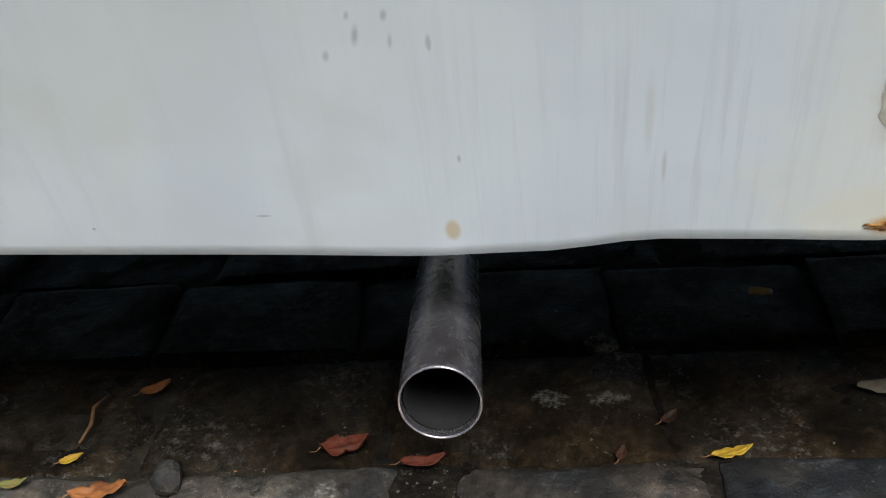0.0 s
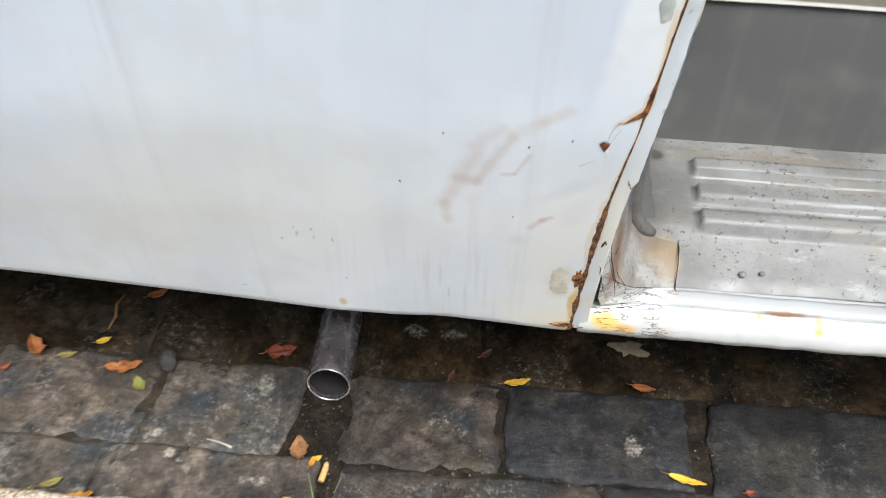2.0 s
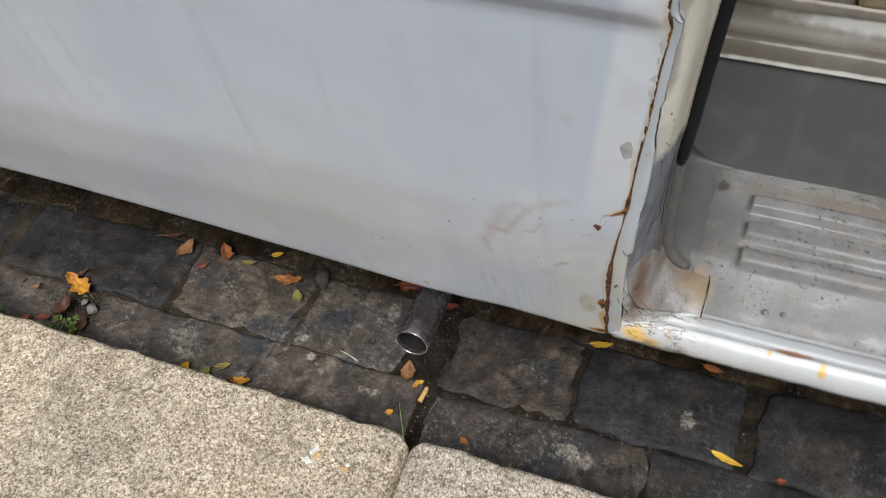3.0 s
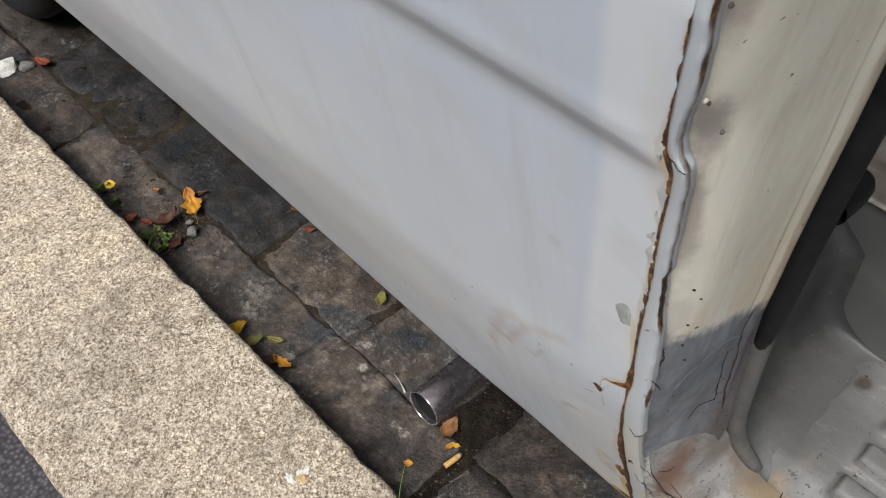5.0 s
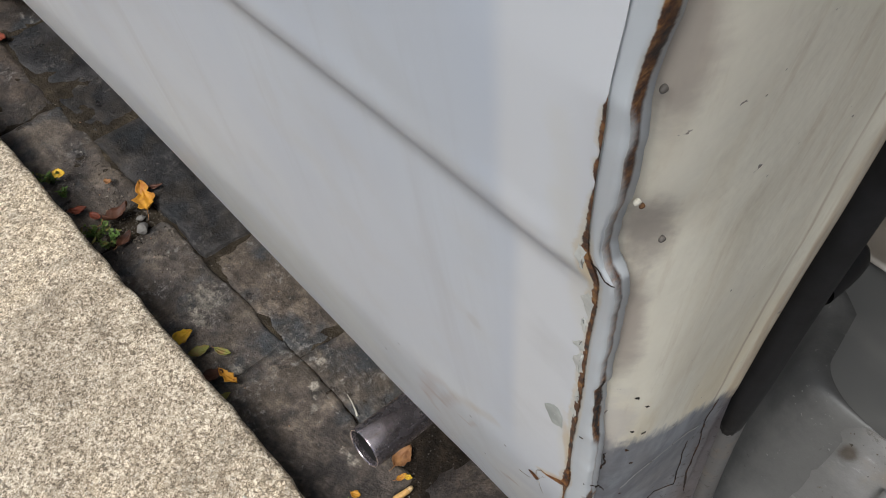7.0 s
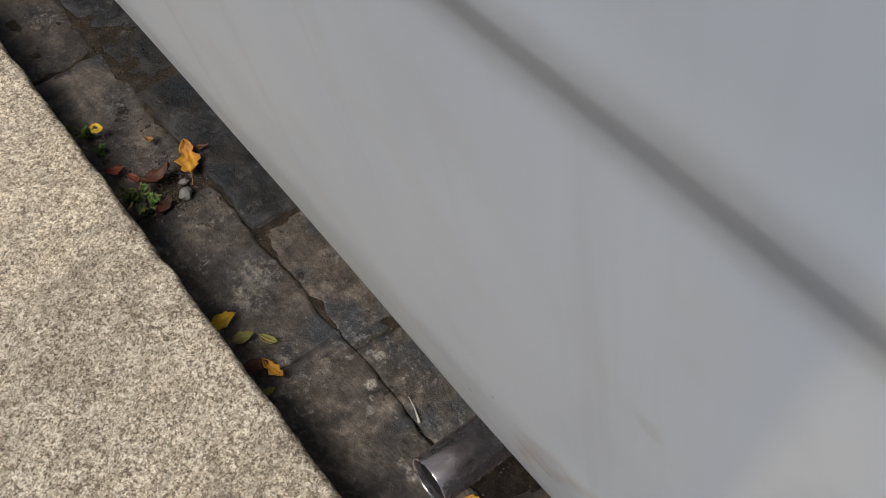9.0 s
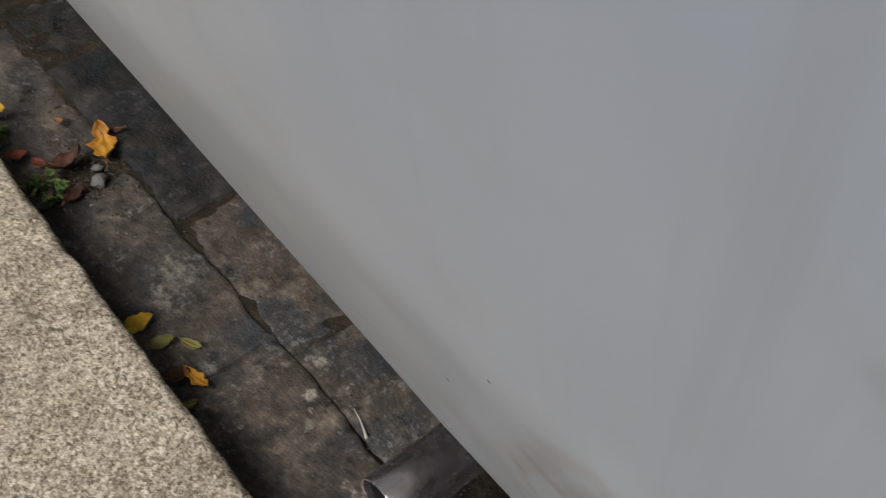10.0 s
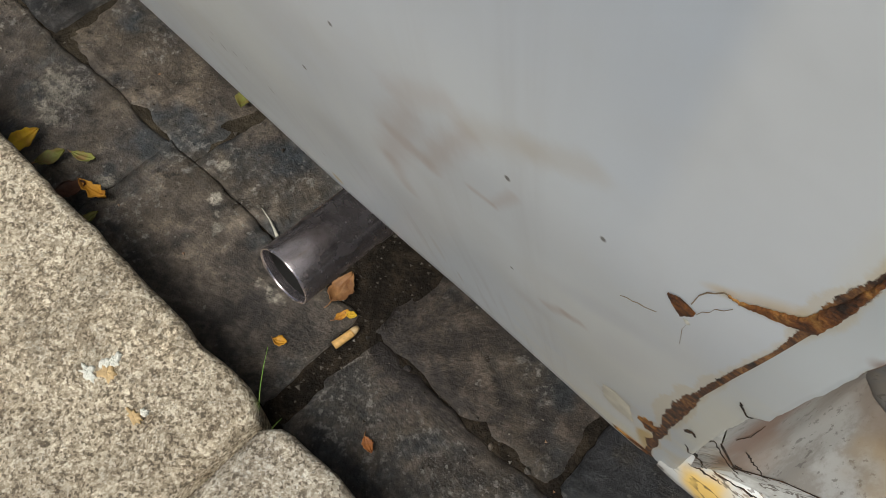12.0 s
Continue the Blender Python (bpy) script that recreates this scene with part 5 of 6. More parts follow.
van_part("paint_crack", ribbon([(0.2263, 0.5525, 0.00006), (0.2271, 0.5562, 0.00005), (0.2285, 0.5585, 0.00004), (0.2292, 0.5622, 0.00005), (0.2309, 0.5645, 0.00003), (0.2322, 0.5680, 0.00002)], 0.0002, 32, 0.002), CRACK, side_panel)
van_part("paint_crack", ribbon([(0.2069, 0.5261, 0.00003), (0.2088, 0.5284, 0.00006), (0.2105, 0.5291, 0.00005), (0.2122, 0.5312, 0.00006), (0.2142, 0.5321, 0.00004), (0.2175, 0.5355, 0.00002)], 0.0002, 33, 0.002), CRACK, side_panel)
van_part("rust_patch", blot(0.2262, 0.378, 0.0048, 0.0125, 9, 0.0003, 26, 0.35), RUST, side_panel)
van_part("rust_patch", blot(0.222, 0.296, 0.009, 0.003, 10, 0.0004, 26, 0.45), RUST, side_panel)
van_part("filler_patch", peel([(0.2030, 0.3880), (0.2095, 0.3945), (0.2165, 0.3880), (0.2185, 0.3690), (0.2200, 0.3530), (0.2110, 0.3505), (0.2040, 0.3570), (0.2030, 0.3690)], 11, 0.0003), FILLER, side_panel, "tan scuffed filler patch under the lifted paint")
van_part("peeling_paint", peel([(0.2370, 0.6715), (0.2425, 0.6790), (0.2455, 0.6800), (0.2480, 0.6700), (0.2472, 0.6600), (0.2410, 0.6575)], 20, 0.0003), FLAKE, side_panel, "bare grey-green patch where the paint flaked off")
for i, outline in enumerate(([(0.2546, 0.7512), (0.2590, 0.7580), (0.2600, 0.7520), (0.2578, 0.7490)], [(0.2546, 0.7385), (0.2580, 0.7470), (0.2596, 0.7479), (0.2590, 0.7330), (0.2572, 0.7283)],
                             [(0.2520, 0.6890), (0.2545, 0.6960), (0.2556, 0.6900), (0.2540, 0.6820)], [(0.2588, 0.7869), (0.2626, 0.7942), (0.2640, 0.7880), (0.2617, 0.7758)],
                             [(0.2545, 0.7060), (0.2566, 0.7140), (0.2576, 0.7080), (0.2560, 0.7000)], [(0.2596, 0.8150), (0.2612, 0.8230), (0.2628, 0.8190), (0.2616, 0.8080)], [(0.2580, 0.7700), (0.2602, 0.7750), (0.2612, 0.7700), (0.2598, 0.7640)])):
    van_part("peeling_paint", peel(outline, 40 + i, 0.00012), PEELED, side_panel)
def bead(x, y, z, r, material, words, name="weld_bead"):
    """A small drop of weld or a painted screw head on the pillar."""
    rows = [[(x + r * q * math.cos(a) * 0.8 + 0.15 * r * noise.noise((a, q, z * 90)), y + r * h, z + r * q * math.sin(a)) for a in np.linspace(0, 2 * math.pi, 13)[:-1]] for q, h in ((1.1, 0.9), (1.05, 0.1), (0.85, -0.45), (0.5, -0.75), (0.04, -0.85))]
    van_part(name, grid(name, rows, closed=True), material, pillar, words)


bead(0.2783, -0.0772, 0.828, 0.0010, GRIMY, "grimy screw head", "screw_head")
bead(0.2735, -0.0852, 0.846, 0.0011, FILLER, "lumpy weld drop on the flange edge")
bead(0.2748, -0.0845, 0.8452, 0.0008, DARK_RUST, "rusty weld drop")
bead(0.2812, -0.0945, 0.8965, 0.0010, GRIMY, "grimy weld drop")

# ---- ground, setts, kerb, pavement ----
ground = thing("ground", from_lists("ground", [(-400, -400, -0.03), (400, -400, -0.03), (400, 400, -0.03), (-400, 400, -0.03)], [(0, 1, 2, 3)], False), SOIL,
               "dark soil and sand under the setts", "ground", kind="structure")


def soil_height(x, y):
    z = -0.0060 + 0.0020 * min(max((-0.1 - x) / 0.1, 0.0), 1.0) * (y > -0.07) + 0.0036 * noise.noise((x * 18, y * 18, 0)) + 0.0026 * noise.noise((x * 60, y * 60, 2))
    if -0.09 < x < 0.0 and -0.09 < y < 0.16:
        z += 0.004
    return z


joints = thing("joint_filling", grid("joint_filling", [[(x, y, soil_height(x, y)) for y in np.linspace(-0.13, 1.7, 180)] for x in np.linspace(-1.9, 1.6, 330)]), SOIL,
               "sandy brown soil filling the joints between the setts", "soil", kind="structure")


def sett_mesh(x0, x1, y0, y1, z, seed, nu=18, nv=12):
    rng = random.Random(seed)
    cx, cy, hx, hy = (x0 + x1) / 2, (y0 + y1) / 2, (x1 - x0) / 2 + 0.0070, (y1 - y0) / 2 + 0.0062
    tx, ty = rng.uniform(-0.015, 0.015), rng.uniform(-0.02, 0.02)
    skew, chips = rng.uniform(-0.006, 0.006), [rng.choice((0.0, 0.05, 0.12)) for _ in range(4)]
    us = [math.copysign(1 - (1 - abs(u)) ** 1.6, u) for u in np.linspace(-1, 1, nu)]
    vs = [math.copysign(1 - (1 - abs(v)) ** 1.6, v) for v in np.linspace(-1, 1, nv)]
    rows = []

    def spot(u, v, drop, grow=1.0):
        x = hx * u * grow + skew * v
        y = hy * v * (1 - chips[(u > 0) + 2 * (v > 0)] * abs(u) ** 14) * grow
        e = max(abs(u), abs(v)) ** 4
        wx, wy = cx + x, cy + y
        x += e * (0.006 * noise.noise((wx * 16, wy * 16, seed)) + 0.0035 * noise.noise((wx * 70, wy * 70, seed)))
        y += e * (0.006 * noise.noise((wx * 16, wy * 16, seed + 9.5)) + 0.0035 * noise.noise((wx * 70, wy * 70, seed + 9.5)))
        edge = max(abs(u), abs(v))
        h = z + tx * x + ty * y - 0.0045 * edge ** 16 - drop
        h += 0.0024 * noise.noise((wx * 11, wy * 11, seed)) + 0.0014 * noise.noise((wx * 34, wy * 34, seed + 3)) + 0.0010 * noise.noise((wx * 95, wy * 95, seed + 5))
        return (x, y, h)
    for v in vs:
        rows.append([spot(u, v, 0.0) for u in us])
    me_rows = [[(x, y, -0.05) for x, y, _ in rows[0]]] + rows + [[(x, y, -0.05) for x, y, _ in rows[-1]]]
    full = []
    for r in me_rows:
        full.append([(r[0][0], r[0][1], -0.05)] + r + [(r[-1][0], r[-1][1], -0.05)])
    return grid("sett", full), (cx, cy, 0)


paving = group_of("sett_paving", "street gutter of worn blue-grey stone setts with soil joints", "paving", kind="structure")


def add_sett(x0, x1, y0, y1, z, seed, nu=18, nv=12, kind="grey"):
    me, at = sett_mesh(x0, x1, y0, y1, z, seed, nu, nv)
    part("sett", me, SETTS[kind], paving).location = at


NEAR_ROWS = (
    (-0.090, 0.011, (-1.85, -1.53, -1.515, -1.205, -1.19, -0.945, -0.925, -0.612, -0.585, -0.303, -0.289, -0.040, -0.004, 0.300, 0.318, 0.62, 0.637, 0.90, 0.92, 1.25, 1.27, 1.6), "grey pale grey pale pale pale brown dark dark grey grey"),
    (0.024, 0.146, (-1.80, -1.47, -1.45, -1.16, -1.145, -0.818, -0.80, -0.490, -0.472, -0.266, -0.247, -0.078, -0.012, 0.172, 0.196, 0.406, 0.447, 0.72, 0.74, 1.0, 1.02, 1.3, 1.32, 1.6), "grey brown dark dark pale pale brown dark dark dark grey grey"),
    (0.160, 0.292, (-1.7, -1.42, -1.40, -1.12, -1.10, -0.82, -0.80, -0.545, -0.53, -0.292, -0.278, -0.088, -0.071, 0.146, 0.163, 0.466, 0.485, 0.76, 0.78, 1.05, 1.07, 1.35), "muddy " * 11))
seed = 1
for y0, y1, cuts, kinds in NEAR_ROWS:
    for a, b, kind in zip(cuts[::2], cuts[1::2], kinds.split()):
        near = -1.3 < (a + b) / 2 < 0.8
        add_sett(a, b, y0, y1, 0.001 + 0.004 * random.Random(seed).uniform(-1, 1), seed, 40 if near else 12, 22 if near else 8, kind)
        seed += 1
# rows further in under the van take the darkest shaded copy
rng = random.Random(77)
y = 0.305
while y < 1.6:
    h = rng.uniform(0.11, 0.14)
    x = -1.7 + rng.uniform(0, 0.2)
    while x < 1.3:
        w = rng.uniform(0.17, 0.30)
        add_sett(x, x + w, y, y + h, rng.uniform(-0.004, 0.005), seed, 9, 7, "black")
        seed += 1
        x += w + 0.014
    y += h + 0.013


# the street goes on beyond the van: setts too far off to tell apart, joined
fv, ff = [], []
rng = random.Random(78)
y = -0.09
while y < 5.0:
    h = rng.uniform(0.10, 0.13)
    x = -5.0 + rng.uniform(0, 0.2)
    while x < 5.0:
        w = rng.uniform(0.17, 0.30)
        if y > 1.62 or x > 1.62 or x + w < -1.9:
            k, z = len(fv), rng.uniform(-0.004, 0.004)
            fv += [(x, y, -0.03), (x + w, y, -0.03), (x + w, y + h, -0.03), (x, y + h, -0.03)]
            fv += [(x + 0.004, y + 0.004, z), (x + w - 0.004, y + 0.004, z), (x + w - 0.004, y + h - 0.004, z), (x + 0.004, y + h - 0.004, z)]
            ff += [(k + 4, k + 5, k + 6, k + 7), (k, k + 1, k + 5, k + 4), (k + 1, k + 2, k + 6, k + 5), (k + 2, k + 3, k + 7, k + 6), (k + 3, k, k + 4, k + 7)]
        x += w + 0.014
    y += h + 0.013
thing("far_setts", from_lists("far_setts", fv, ff, False), SETT, "worn grey stone setts of the street beyond the van", "paving", kind="stuff")


def kerb_mesh(x0, x1, y0, y1, top, seed):
    """A long granite slab with worn round arrises."""
    r = 0.010
    outline = [(y1, -0.05)]
    for a in np.linspace(0, math.pi / 2, 7):
        outline.append((y1 - r + r * math.cos(a), top - r + r * math.sin(a)))
    outline += [(y, top) for y in np.linspace(y1 - 0.03, y0 + 0.012, 22)]
    outline += [(y0 + 0.004, top - 0.003), (y0, top - 0.010), (y0, -0.05)]
    rows = []
    n = int((x1 - x0) / 0.011)
    for i in range(n + 1):
        x = x0 + (x1 - x0) * i / n
        e = min(x - x0, x1 - x)
        row = []
        for yy, zz in outline:
            drop = 0.008 * max(0.0, 1 - e / 0.012) ** 2 if zz > 0 else 0.0
            corner = 0.012 * max(0.0, 1 - e / 0.022) ** 2 * max(0.0, 1 - (y1 - yy) / 0.05)
            q = 0.003 * noise.noise((x * 20, yy * 20, seed)) + 0.0016 * noise.noise((x * 75, yy * 75, zz * 60 + seed))
            row.append((x - x0, yy - y0 - corner + (q * 1.2 if zz < top - 0.002 else 0), zz - drop + (q if zz > 0.02 else 0)))
        rows.append(row)
    a, b = rows[0], rows[-1]
    rows.insert(0, [(0, p[1], -0.05) for p in a])
    rows.append([(b[0][0], p[1], -0.05) for p in b])
    return grid("kerbstone", rows)


kerb = group_of("kerb", "wide kerb of pale speckled granite slabs along the gutter", "kerb", kind="structure")
for i, (a, b) in enumerate(((-5.4, -4.11), (-4.10, -2.71), (-2.7, -1.41), (-1.40, 0.000), (0.007, 1.15), (1.16, 2.4), (2.41, 3.8), (3.81, 5.2))):
    part("kerbstone", kerb_mesh(a, b, -0.382, -0.0965, 0.076 - 0.003 * (a > 0), 5.0 + i * 3), GREY_GRANITE if a > 0 else GRANITE, kerb).location = (a, -0.382, 0)
pav = grid("pavement", [[(x, y, 0.066 + 0.002 * noise.noise((x * 6, y * 6, 0))) for y in [-6, -3, -1.5, -1.0, -0.8, -0.7, -0.6, -0.5, -0.44, -0.3795]] for x in np.linspace(-8, 8, 160)])
pavement = thing("pavement", pav, ASPHALT, "dark asphalt pavement behind the kerb", "pavement", kind="structure")

# ---- an unseen wall added across the pavement: blocks low sky light, closes the street behind the camera ----
wall_bm = bmesh.new()
box(wall_bm, (-25, -7.3, 0.0), (25, -7.0, 6.5))
thing("sky_block_wall", wall_bm, plain("sky_block_plaster", (0.34, 0.32, 0.29), 0.9, scale=3), "unseen plain beige plastered wall, added across the pavement to block low sky light", "wall", kind="structure")

# ---- loose things in the gutter ----
def leaf_mesh(length, width, curl, lobes, seed):
    """A dry leaf: a pointed blade with a toothed or lobed rim, a sunk midrib and a curl."""
    rng = random.Random(seed)
    rows = []
    n = 13
    for i in range(n):
        t = i / (n - 1)
        w = width * 0.5 * (math.sin(math.pi * min(1.0, t * 0.97 + 0.015)) ** 0.75) * (1.15 - 0.4 * t)
        if lobes:
            w *= 0.62 + 0.5 * abs(math.sin(lobes * math.pi * t)) + rng.uniform(-0.08, 0.08)
        x = (t - 0.5) * length
        lift = curl * length * (t - 0.45) ** 2 * 1.6
        row = []
        for s in (-1, -0.72, -0.4, -0.12, 0, 0.12, 0.4, 0.72, 1):
            ww = w * (1 + (rng.uniform(-0.16, 0.16) if abs(s) == 1 else 0))
            row.append((x + rng.uniform(-0.02, 0.02) * length * abs(s), s * ww, lift + curl * 0.55 * width * s * s + (0.0008 if s == 0 else 0.0) + rng.uniform(-0.0006, 0.0006) + 0.16 * width * noise.noise((x * 90 + seed, s * 2.2, 0.5))))
        rows.append(row)
    return grid("leaf", rows)


def add_leaf(colour, words, x, y, z, length, width, yaw, curl=0.25, lobes=0, tilt=(0, 0)):
    ob = thing("leaf", leaf_mesh(length, width, curl, lobes, int(abs(x * 977 + y * 331) * 10) % 9999), LEAF[colour], words, "leaf", "fallen leaves in the gutter")
    stem = tube("stem", [(-length * 0.5, 0, 0.0006 + curl * length * 0.35), (-length * 0.62, 0.001, 0.001), (-length * 0.75, 0.0025, 0.0004)], [0.0006, 0.0005, 0.0004], 6)
    part("stem", stem, LEAF["tan"], ob)
    ob.matrix_basis = pose(x, y, z, tilt[0], tilt[1], yaw)
    thick(ob, 0.0004, 0)


add_leaf("yellow", "bright yellow leaf lying in the joint", 0.200, 0.152, 0.006, 0.034, 0.012, 15, 0.2)
add_leaf("orange", "orange pointed dry leaf on a sett", -0.304, 0.123, 0.008, 0.046, 0.020, 12, 0.25, 3)
add_leaf("amber", "large yellow-orange toothed leaf on a sett", -0.632, 0.010, 0.010, 0.056, 0.032, 160, 0.35, 3)
add_leaf("yellow", "small round yellow leaf beside the weeds", -0.762, -0.060, 0.020, 0.021, 0.016, 40, 0.2, 0, (25, 0))
add_leaf("yellow", "yellow leaf leaning against the kerb", -0.380, -0.083, 0.022, 0.036, 0.018, 105, 0.2, 0, (48, 20))
add_leaf("tan", "tan curled leaf under the exhaust pipe", -0.058, 0.024, 0.006, 0.031, 0.022, 100, 0.3)
add_leaf("red", "red-brown crumpled leaf in the joint", -0.108, 0.165, 0.009, 0.040, 0.024, 10, 0.4, 2)
add_leaf("red", "red-brown dry leaf below the exhaust pipe", -0.043, 0.150, 0.006, 0.036, 0.014, 8, 0.3)
add_leaf("orange", "orange leaf in the shade under the van", -0.298, 0.250, 0.010, 0.028, 0.015, 30, 0.3)
add_leaf("yellow", "long narrow yellow leaf on dark stone", 0.403, 0.026, 0.008, 0.044, 0.010, -14, 0.15)
add_leaf("olive", "dull green leaf fragment on a sett", -0.275, 0.096, 0.008, 0.026, 0.016, -50, 0.3)
add_leaf("tan", "large tan dry leaf under the panel edge", -0.497, 0.128, 0.010, 0.036, 0.026, 70, 0.35)
add_leaf("orange", "orange-red leaf under the panel edge", -0.424, 0.138, 0.012, 0.034, 0.022, 130, 0.45, 2)
add_leaf("olive", "small olive leaf under the panel edge", -0.381, 0.134, 0.008, 0.024, 0.012, 20, 0.3)
add_leaf("red", "small red leaf on a sett", -0.455, 0.108, 0.007, 0.018, 0.011, 40, 0.3)
add_leaf("brown", "thin dark brown leaf under the van", -0.535, 0.150, 0.007, 0.042, 0.010, 20, 0.3)
add_leaf("orange", "orange leaf lying in the dark joint", 0.362, 0.159, 0.006, 0.030, 0.012, -10, 0.2)
add_leaf("olive", "olive-brown leaf at the foot of the kerb", -0.352, -0.074, 0.010, 0.028, 0.015, 70, 0.35, 0, (15, 0))
add_leaf("olive", "pinkish olive leaf at the foot of the kerb", -0.330, -0.052, 0.009, 0.026, 0.011, 25, 0.35)
add_leaf("amber", "curled orange leaf at the foot of the kerb", -0.291, -0.068, 0.010, 0.034, 0.014, 10, 0.5, 3)
add_leaf("olive", "small yellow-green leaf at the foot of the kerb", -0.275, -0.088, 0.008, 0.020, 0.011, 80, 0.2)
add_leaf("brown", "dark brown leaf at the foot of the kerb", -0.310, -0.082, 0.008, 0.030, 0.018, 60, 0.4)
add_leaf("brown", "large brown curled leaf among the weeds", -0.628, -0.038, 0.014, 0.042, 0.030, 95, 0.5, 0, (-15, 10))
add_leaf("red", "reddish brown leaf among the weeds", -0.684, -0.074, 0.010, 0.028, 0.016, 60, 0.3)
add_leaf("red", "pinkish dry leaf among the weeds", -0.655, -0.060, 0.010, 0.022, 0.012, 20, 0.3)
add_leaf("brown", "dark brown leaf under the weeds", -0.590, -0.050, 0.006, 0.030, 0.016, 110, 0.3)
add_leaf("brown", "small brown twisted leaf beside the yellow leaf", -0.645, 0.032, 0.010, 0.030, 0.009, 60, 0.3)
add_leaf("tan", "small brown leaf on a sett", -0.705, -0.012, 0.008, 0.014, 0.010, 30, 0.5)
add_leaf("red", "reddish leaf near the wheel", -1.148, 0.018, 0.008, 0.040, 0.020, 20, 0.3)
add_leaf("amber", "tiny orange leaf on the kerbside sett", -0.060, -0.046, 0.006, 0.012, 0.010, 30, 0.4)
add_leaf("amber", "tiny orange leaf by the cigarette butt", -0.039, 0.006, 0.008, 0.014, 0.007, 80, 0.4)
add_leaf("yellow", "tiny yellow petal by the cigarette butt", -0.033, 0.012, 0.009, 0.010, 0.007, 30, 0.4)
add_leaf("orange", "small orange leaf on the gutter stones", 0.058, -0.056, 0.006, 0.015, 0.009, -20, 0.3)
add_leaf("red", "small red leaf in the joint", 0.476, 0.017, 0.006, 0.013, 0.010, 10, 0.3)
add_leaf("tan", "tan leaf against the kerb", 0.519, -0.070, 0.010, 0.022, 0.014, 30, 0.3)
add_leaf("yellow", "small yellow leaf at the kerb foot", -0.345, 0.165, 0.006, 0.02, 0.01, 30, 0.2)
add_leaf("brown", "dry brown bit in the joint", 0.115, 0.155, 0.004, 0.016, 0.008, 70, 0.4)
add_leaf("brown", "brown scrap of leaf between two setts", 0.158, 0.196, 0.004, 0.018, 0.01, 40, 0.4)


def cigarette_butt(x, y, z, yaw, length, words):
    base = group_of("cigarette_butt", words, "cigarette butt", (x, y, z))
    base.rotation_euler = (0, 0, radians(yaw))
    r = 0.0038
    part("filter", tube("filter", [(-length * 0.5, 0, r), (-length * 0.48, 0, r), (length * 0.2, 0, r * 0.97), (length * 0.24, 0.0003, r)], [r * 0.9, r, r * 0.96, r * 0.92], 16), FILTER, base, "orange filter")
    part("paper", tube("paper", [(length * 0.24, 0.0002, r), (length * 0.4, 0.0008, r * 0.9), (length * 0.5, 0.0012, r * 0.8)], [r * 0.9, r * 0.8, r * 0.55], 14), BUTT_PAPER, base, "crushed stained paper end")


cigarette_butt(-0.0225, -0.0045, 0.004, 82, 0.026, "orange cigarette butt in the sandy gap")
cigarette_butt(0.272, 0.371, 0.006, -12, 0.022, "yellow cigarette butt under the van")


def weed(x, y, height, count, seed, words):
    """A small weed: thin stalks with pairs of small leaves."""
    rng = random.Random(seed)
    base = group_of("weed", words, "weed", (x, y, -0.005))
    for k in range(count):
        a, lean, h = rng.uniform(0, 6.3), rng.uniform(0.2, 0.8), height * rng.uniform(0.6, 1.0)
        tip = Vector((math.cos(a) * lean * h, math.sin(a) * lean * h, h))
        mid = Vector((tip.x * 0.4, tip.y * 0.4, h * 0.55))
        part("stalk", tube("stalk", [(0, 0, 0), mid, tip], [0.0008, 0.0007, 0.0004], 6), LEAF["green"], base)
        for q in range(5):
            t = 0.35 + 0.16 * q
            p = mid * (2 * t * (1 - t)) + tip * (t * t)
            me = leaf_mesh(rng.uniform(0.007, 0.013), rng.uniform(0.0035, 0.006), rng.uniform(0.1, 0.4), 0, seed * 50 + k * 9 + q)
            ob = part("leaf_blade", me, LEAF["green" if rng.random() < 0.85 else "olive"], base)
            ob.matrix_basis = pose(p.x, p.y, p.z, rng.uniform(-35, 35), rng.uniform(-40, 10), rng.uniform(0, 360))


weed(-0.600, -0.066, 0.042, 7, 4, "green weed with small leaves at the foot of the kerb")
weed(-0.625, -0.070, 0.030, 5, 5, "green weed among dead leaves at the kerb")
weed(-0.775, -0.072, 0.036, 6, 6, "small green weed growing at the kerb foot")
weed(-0.735, -0.074, 0.020, 4, 7, "low green weed in the kerb joint")
weed(-0.640, -0.082, 0.020, 4, 8, "low green weed in the kerb joint")


def grass(x, y, blades, words):
    base = group_of("grass_tuft", words, "grass", (x, y, -0.005))
    for dx, dy, h, w in blades:
        rows = []
        for i in range(8):
            t = i / 7
            ww = w * (1 - t) ** 0.7
            c = Vector((dx * t * t, dy * t * t, h * t * (1 - 0.25 * t)))
            rows.append([(c.x - ww * 0.6, c.y + ww * 0.5, c.z), (c.x, c.y, c.z - ww * 0.35), (c.x + ww * 0.6, c.y - ww * 0.5, c.z)])
        thick(part("blade", grid("blade", rows), LEAF["fresh"], base), 0.0004, 0)


grass(-0.004, -0.112, ((-0.018, 0.042, 0.150, 0.0034), (-0.016, 0.002, 0.085, 0.002), (0.010, -0.030, 0.085, 0.002), (-0.02, -0.02, 0.09, 0.0018), (0.004, 0.02, 0.05, 0.002)), "thin green grass blades in the kerb joint")
grass(0.001, -0.135, ((0.006, 0.01, 0.085, 0.0016), (-0.006, -0.02, 0.088, 0.0016), (0.003, -0.03, 0.083, 0.0016)), "short green grass in the joint of the kerb")
grass(0.001, -0.175, ((0.004, -0.02, 0.085, 0.0014), (-0.005, 0.012, 0.084, 0.0014)), "short green grass in the joint of the kerb")


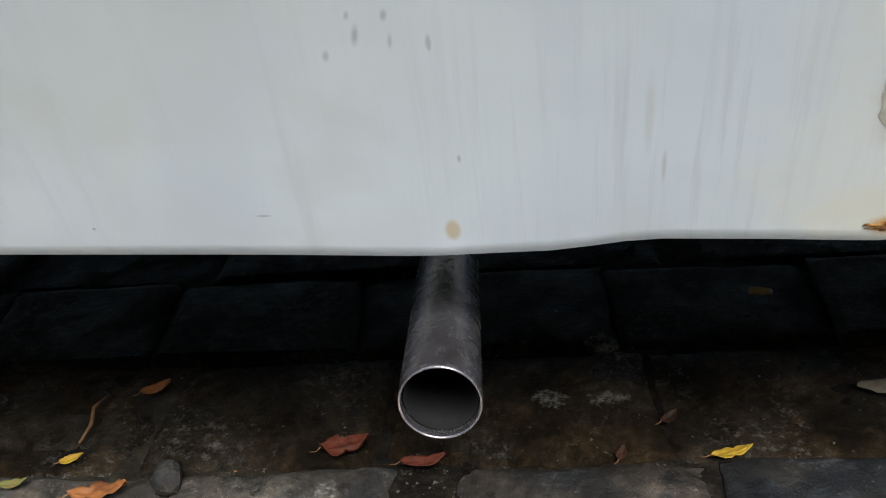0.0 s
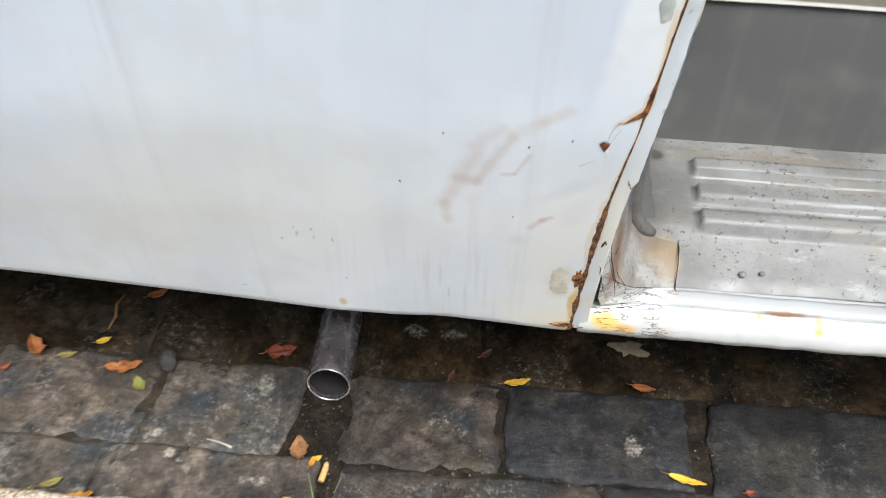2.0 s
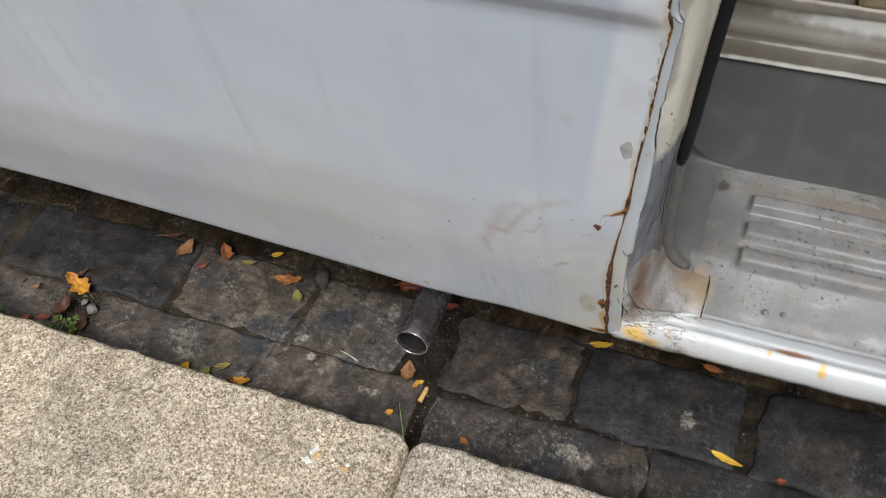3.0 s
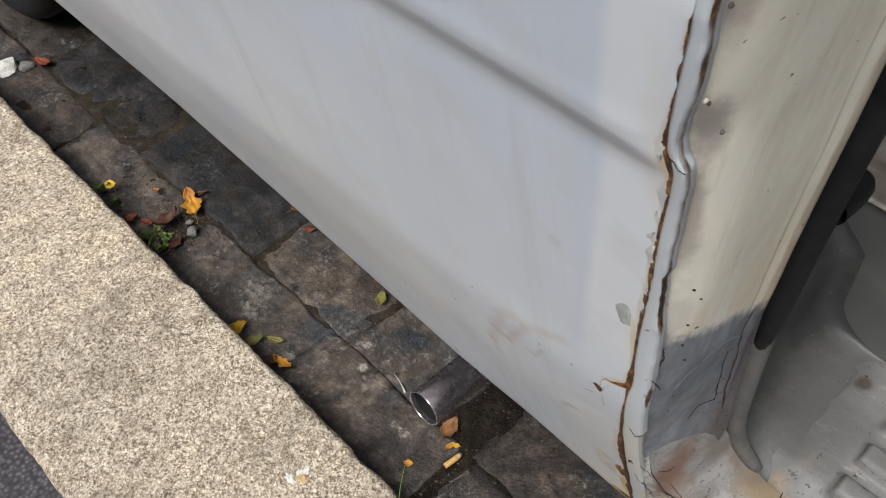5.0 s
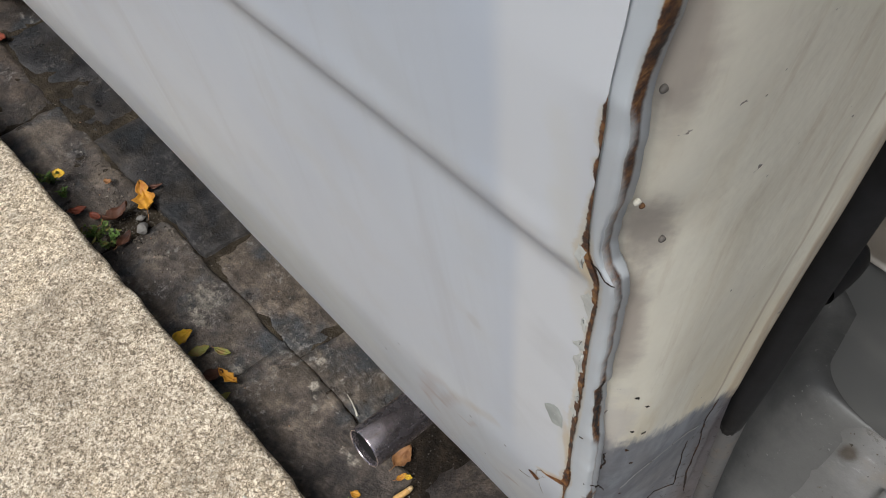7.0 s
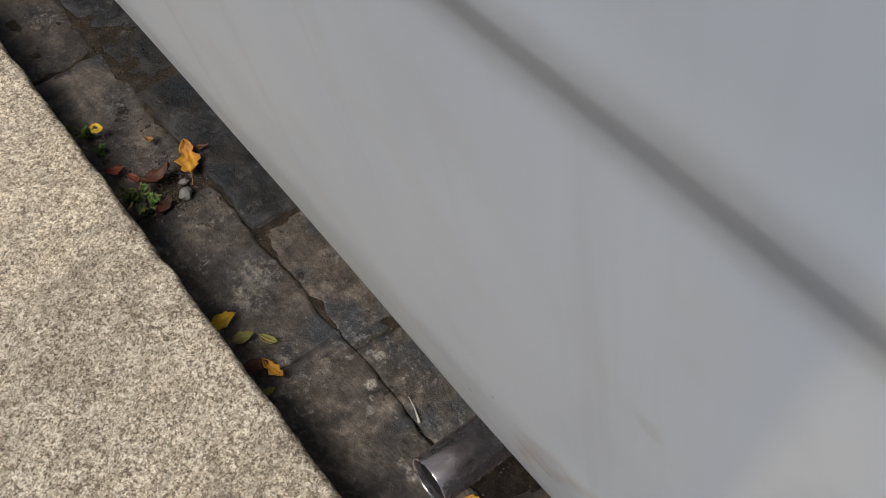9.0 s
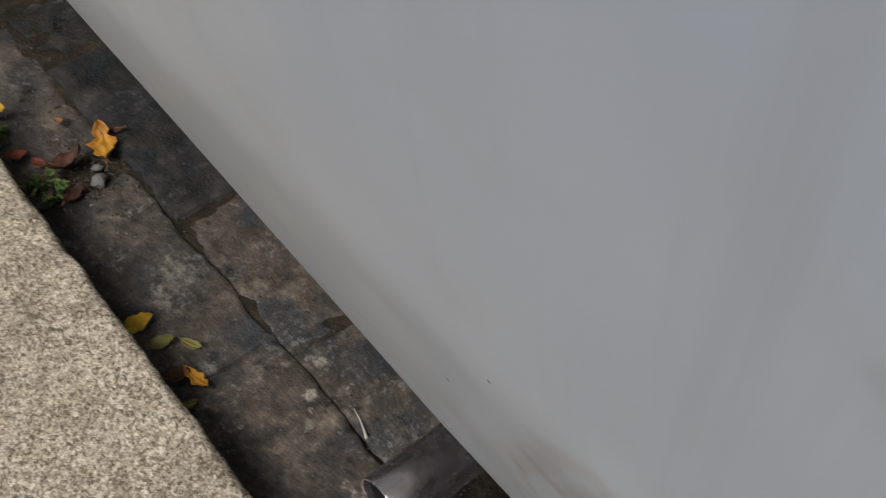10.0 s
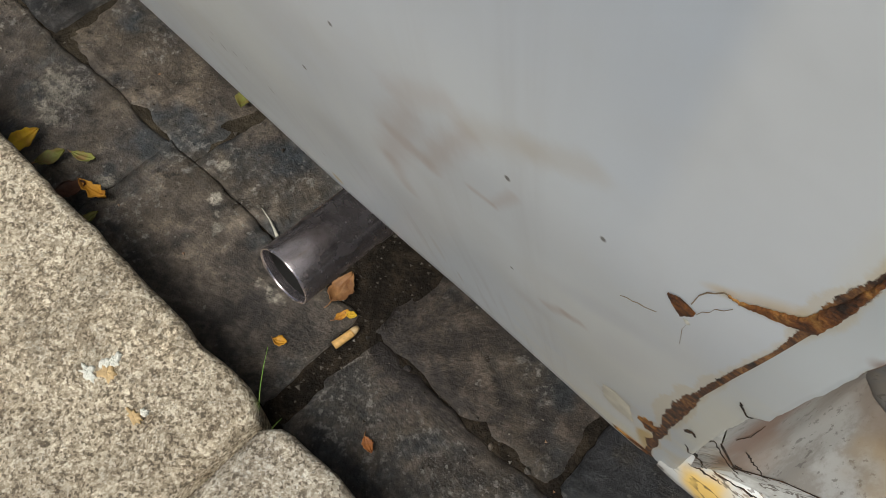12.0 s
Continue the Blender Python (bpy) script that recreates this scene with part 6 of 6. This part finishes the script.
def crust(cx, cy, z, rx, ry, seed, material, name, words, category):
    rng = random.Random(seed)
    n = 17
    rim = [(1 + rng.uniform(-0.45, 0.4)) for _ in range(n)]
    rows = []
    for s, up in ((1.0, -0.0010), (0.9, 0.0012), (0.55, 0.0020), (0.04, 0.0016)):
        rows.append([(rx * s * rim[j] * math.cos(2 * math.pi * j / n), ry * s * rim[j] * math.sin(2 * math.pi * j / n), up + rng.uniform(-0.0005, 0.0005)) for j in range(n)])
    ob = thing(name, grid(name, rows, closed=True), material, words, category)
    ob.location = (cx, cy, z)
    return ob


for i, (x, y, rx, ry) in enumerate(((-0.1172, -0.1740, 0.0085, 0.0050), (-0.1130, -0.1610, 0.0050, 0.0045), (-0.1105, -0.1545, 0.0055, 0.0065))):
    crust(x, y, 0.0765, rx, ry, 40 + i, CHALK, "dropping", "dry white dropping on the granite kerb", "dropping")
crust(-0.064, -0.171, 0.0765, 0.008, 0.004, 48, BUTT_PAPER, "dropping", "dry brown and white dropping on the kerb", "dropping")
crust(-0.1065, -0.1640, 0.0765, 0.0085, 0.0060, 50, BUTT_PAPER, "dropping", "dry tan dropping on the granite kerb", "dropping")
crust(-0.061, -0.1635, 0.0765, 0.004, 0.003, 49, CHALK, "dropping", "dry white dropping on the granite kerb", "dropping")
crust(0.347, 0.224, 0.007, 0.024, 0.013, 90, plain("damp_card", (0.26, 0.21, 0.14), 0.85, scale=150), "cardboard_scrap", "damp tan scrap of cardboard under the van", "scrap")
thing("straw", tube("straw", [(-0.172, 0.029, 0.004), (-0.158, 0.026, 0.005), (-0.146, 0.022, 0.0055), (-0.139, 0.019, 0.0055)], [0.0005, 0.0008, 0.0013, 0.0016], 7), STRAW, "white dry straw lying on a sett beside the pipe", "straw")
thing("twig", tube("twig", [(-0.345, 0.252, 0.005), (-0.348, 0.225, 0.012), (-0.343, 0.205, 0.010), (-0.347, 0.185, 0.006)], [0.001, 0.0016, 0.0018, 0.001], 7), LEAF["tan"], "dry bent twig in the shade under the van", "twig")


def stone(x, y, z, r, seed, material=None, words="grey pebble in the gutter"):
    bm = bmesh.new()
    bmesh.ops.create_icosphere(bm, subdivisions=2, radius=r)
    for v in bm.verts:
        k = 1 + 0.35 * noise.noise(v.co * (1.3 / r) + Vector((seed, 0, 0)))
        v.co = Vector((v.co.x * k * 1.2, v.co.y * k * 0.9, v.co.z * k * 0.65))
    ob = thing("pebble", bm, material or PEBBLE, words, "pebble", "pebbles in the gutter")
    ob.matrix_basis = pose(x, y, z, 0, 0, seed * 47 % 360)
    return ob


stone(-0.592, -0.020, 0.005, 0.0095, 3, PEBBLE, "pale grey pebble beside the weeds")
stone(-0.612, -0.012, 0.004, 0.0055, 5)
stone(-0.254, 0.142, 0.006, 0.015, 6, SETT, "dark stone chip between setts")
stone(-1.195, -0.035, 0.002, 0.022, 7, CHALK, "white stone near the wheel")
stone(-1.168, -0.008, 0.006, 0.013, 9)
stone(0.128, 0.014, -0.003, 0.0026, 10, SETT)
stone(0.163, 0.020, -0.003, 0.0028, 11, SETT, "small grey pebble in the joint")
stone(0.032, 0.014, -0.002, 0.0028, 12, SETT, "small grey pebble in the joint")
stone(0.235, 0.016, -0.003, 0.0026, 13, SETT, "small grey pebble in the joint")

# grit in the joints and crumbs on the stones, too many to count
rng = random.Random(5)
gv, gf = [], []


def crumb(x, y, z, r):
    k = len(gv)
    a = rng.uniform(0, 6.28)
    for t in range(3):
        gv.append((x + r * math.cos(a + t * 2.1) * rng.uniform(0.7, 1.3), y + r * math.sin(a + t * 2.1) * rng.uniform(0.7, 1.3), z))
    gv.append((x + rng.uniform(-0.3, 0.3) * r, y + rng.uniform(-0.3, 0.3) * r, z + r * rng.uniform(0.6, 1.2)))
    gf.extend([(k, k + 1, k + 3), (k + 1, k + 2, k + 3), (k + 2, k, k + 3)])


for _ in range(2300):
    kind = rng.random()
    if kind < 0.35:
        x, y = rng.uniform(-1.3, 0.8), rng.choice((0.017, 0.153, -0.093)) + rng.gauss(0, 0.007)
        z = soil_height(x, y) + 0.001
    elif kind < 0.44:
        x, y = rng.uniform(-0.080, -0.006), rng.uniform(-0.09, 0.15)
        z = soil_height(x, y) + 0.0005
    elif kind < 0.72:
        x, y = rng.gauss(-0.62, 0.05), rng.gauss(-0.03, 0.03)
        z = 0.003
    else:
        x, y = rng.uniform(-1.3, 0.8), rng.uniform(-0.09, 0.30)
        z = 0.002
    crumb(x, y, z, rng.uniform(0.0006, 0.0020) * (1.6 if rng.random() < 0.06 else 1))


gutter_grit = (list(gv), list(gf))
gv.clear()
gf.clear()
for _ in range(260):
    kind = rng.random()
    x = 0.30 + 0.75 * rng.random() ** 1.5
    if kind < 0.4:
        y = rng.gauss(0.212, 0.006)
    elif kind < 0.8:
        y = rng.choice((0.1185, 0.157, 0.196)) + rng.gauss(0, 0.003)
    else:
        y = rng.uniform(0.05, 0.215)
    y = min(y, 0.222)
    crumb(x, y, step_height(x, y) - 0.0002, rng.uniform(0.0004, 0.0013) * (2.0 if rng.random() < 0.05 else 1))
step_grit = (list(gv), list(gf))


def grit_material():
    m = Nodes("grit", 0.85)
    g = m.tree.nodes.new("ShaderNodeNewGeometry").outputs["Random Per Island"]
    m.shade("Base Color", m.ramp(g, [(0.0, (0.03, 0.024, 0.018)), (0.5, (0.085, 0.068, 0.05)), (0.90, (0.13, 0.11, 0.088)), (0.975, (0.28, 0.26, 0.22)), (1.0, (0.28, 0.12, 0.04))]))
    return m.mat


GRIT = grit_material()
thing("dirt_crumbs", from_lists("dirt_crumbs", *step_grit, False), GRIT, "dark dirt crumbs scattered on the van step", "dirt", kind="stuff")
thing("grit", from_lists("grit", *gutter_grit, False), GRIT, "brown and pale grit scattered in the joints", "grit", kind="stuff")
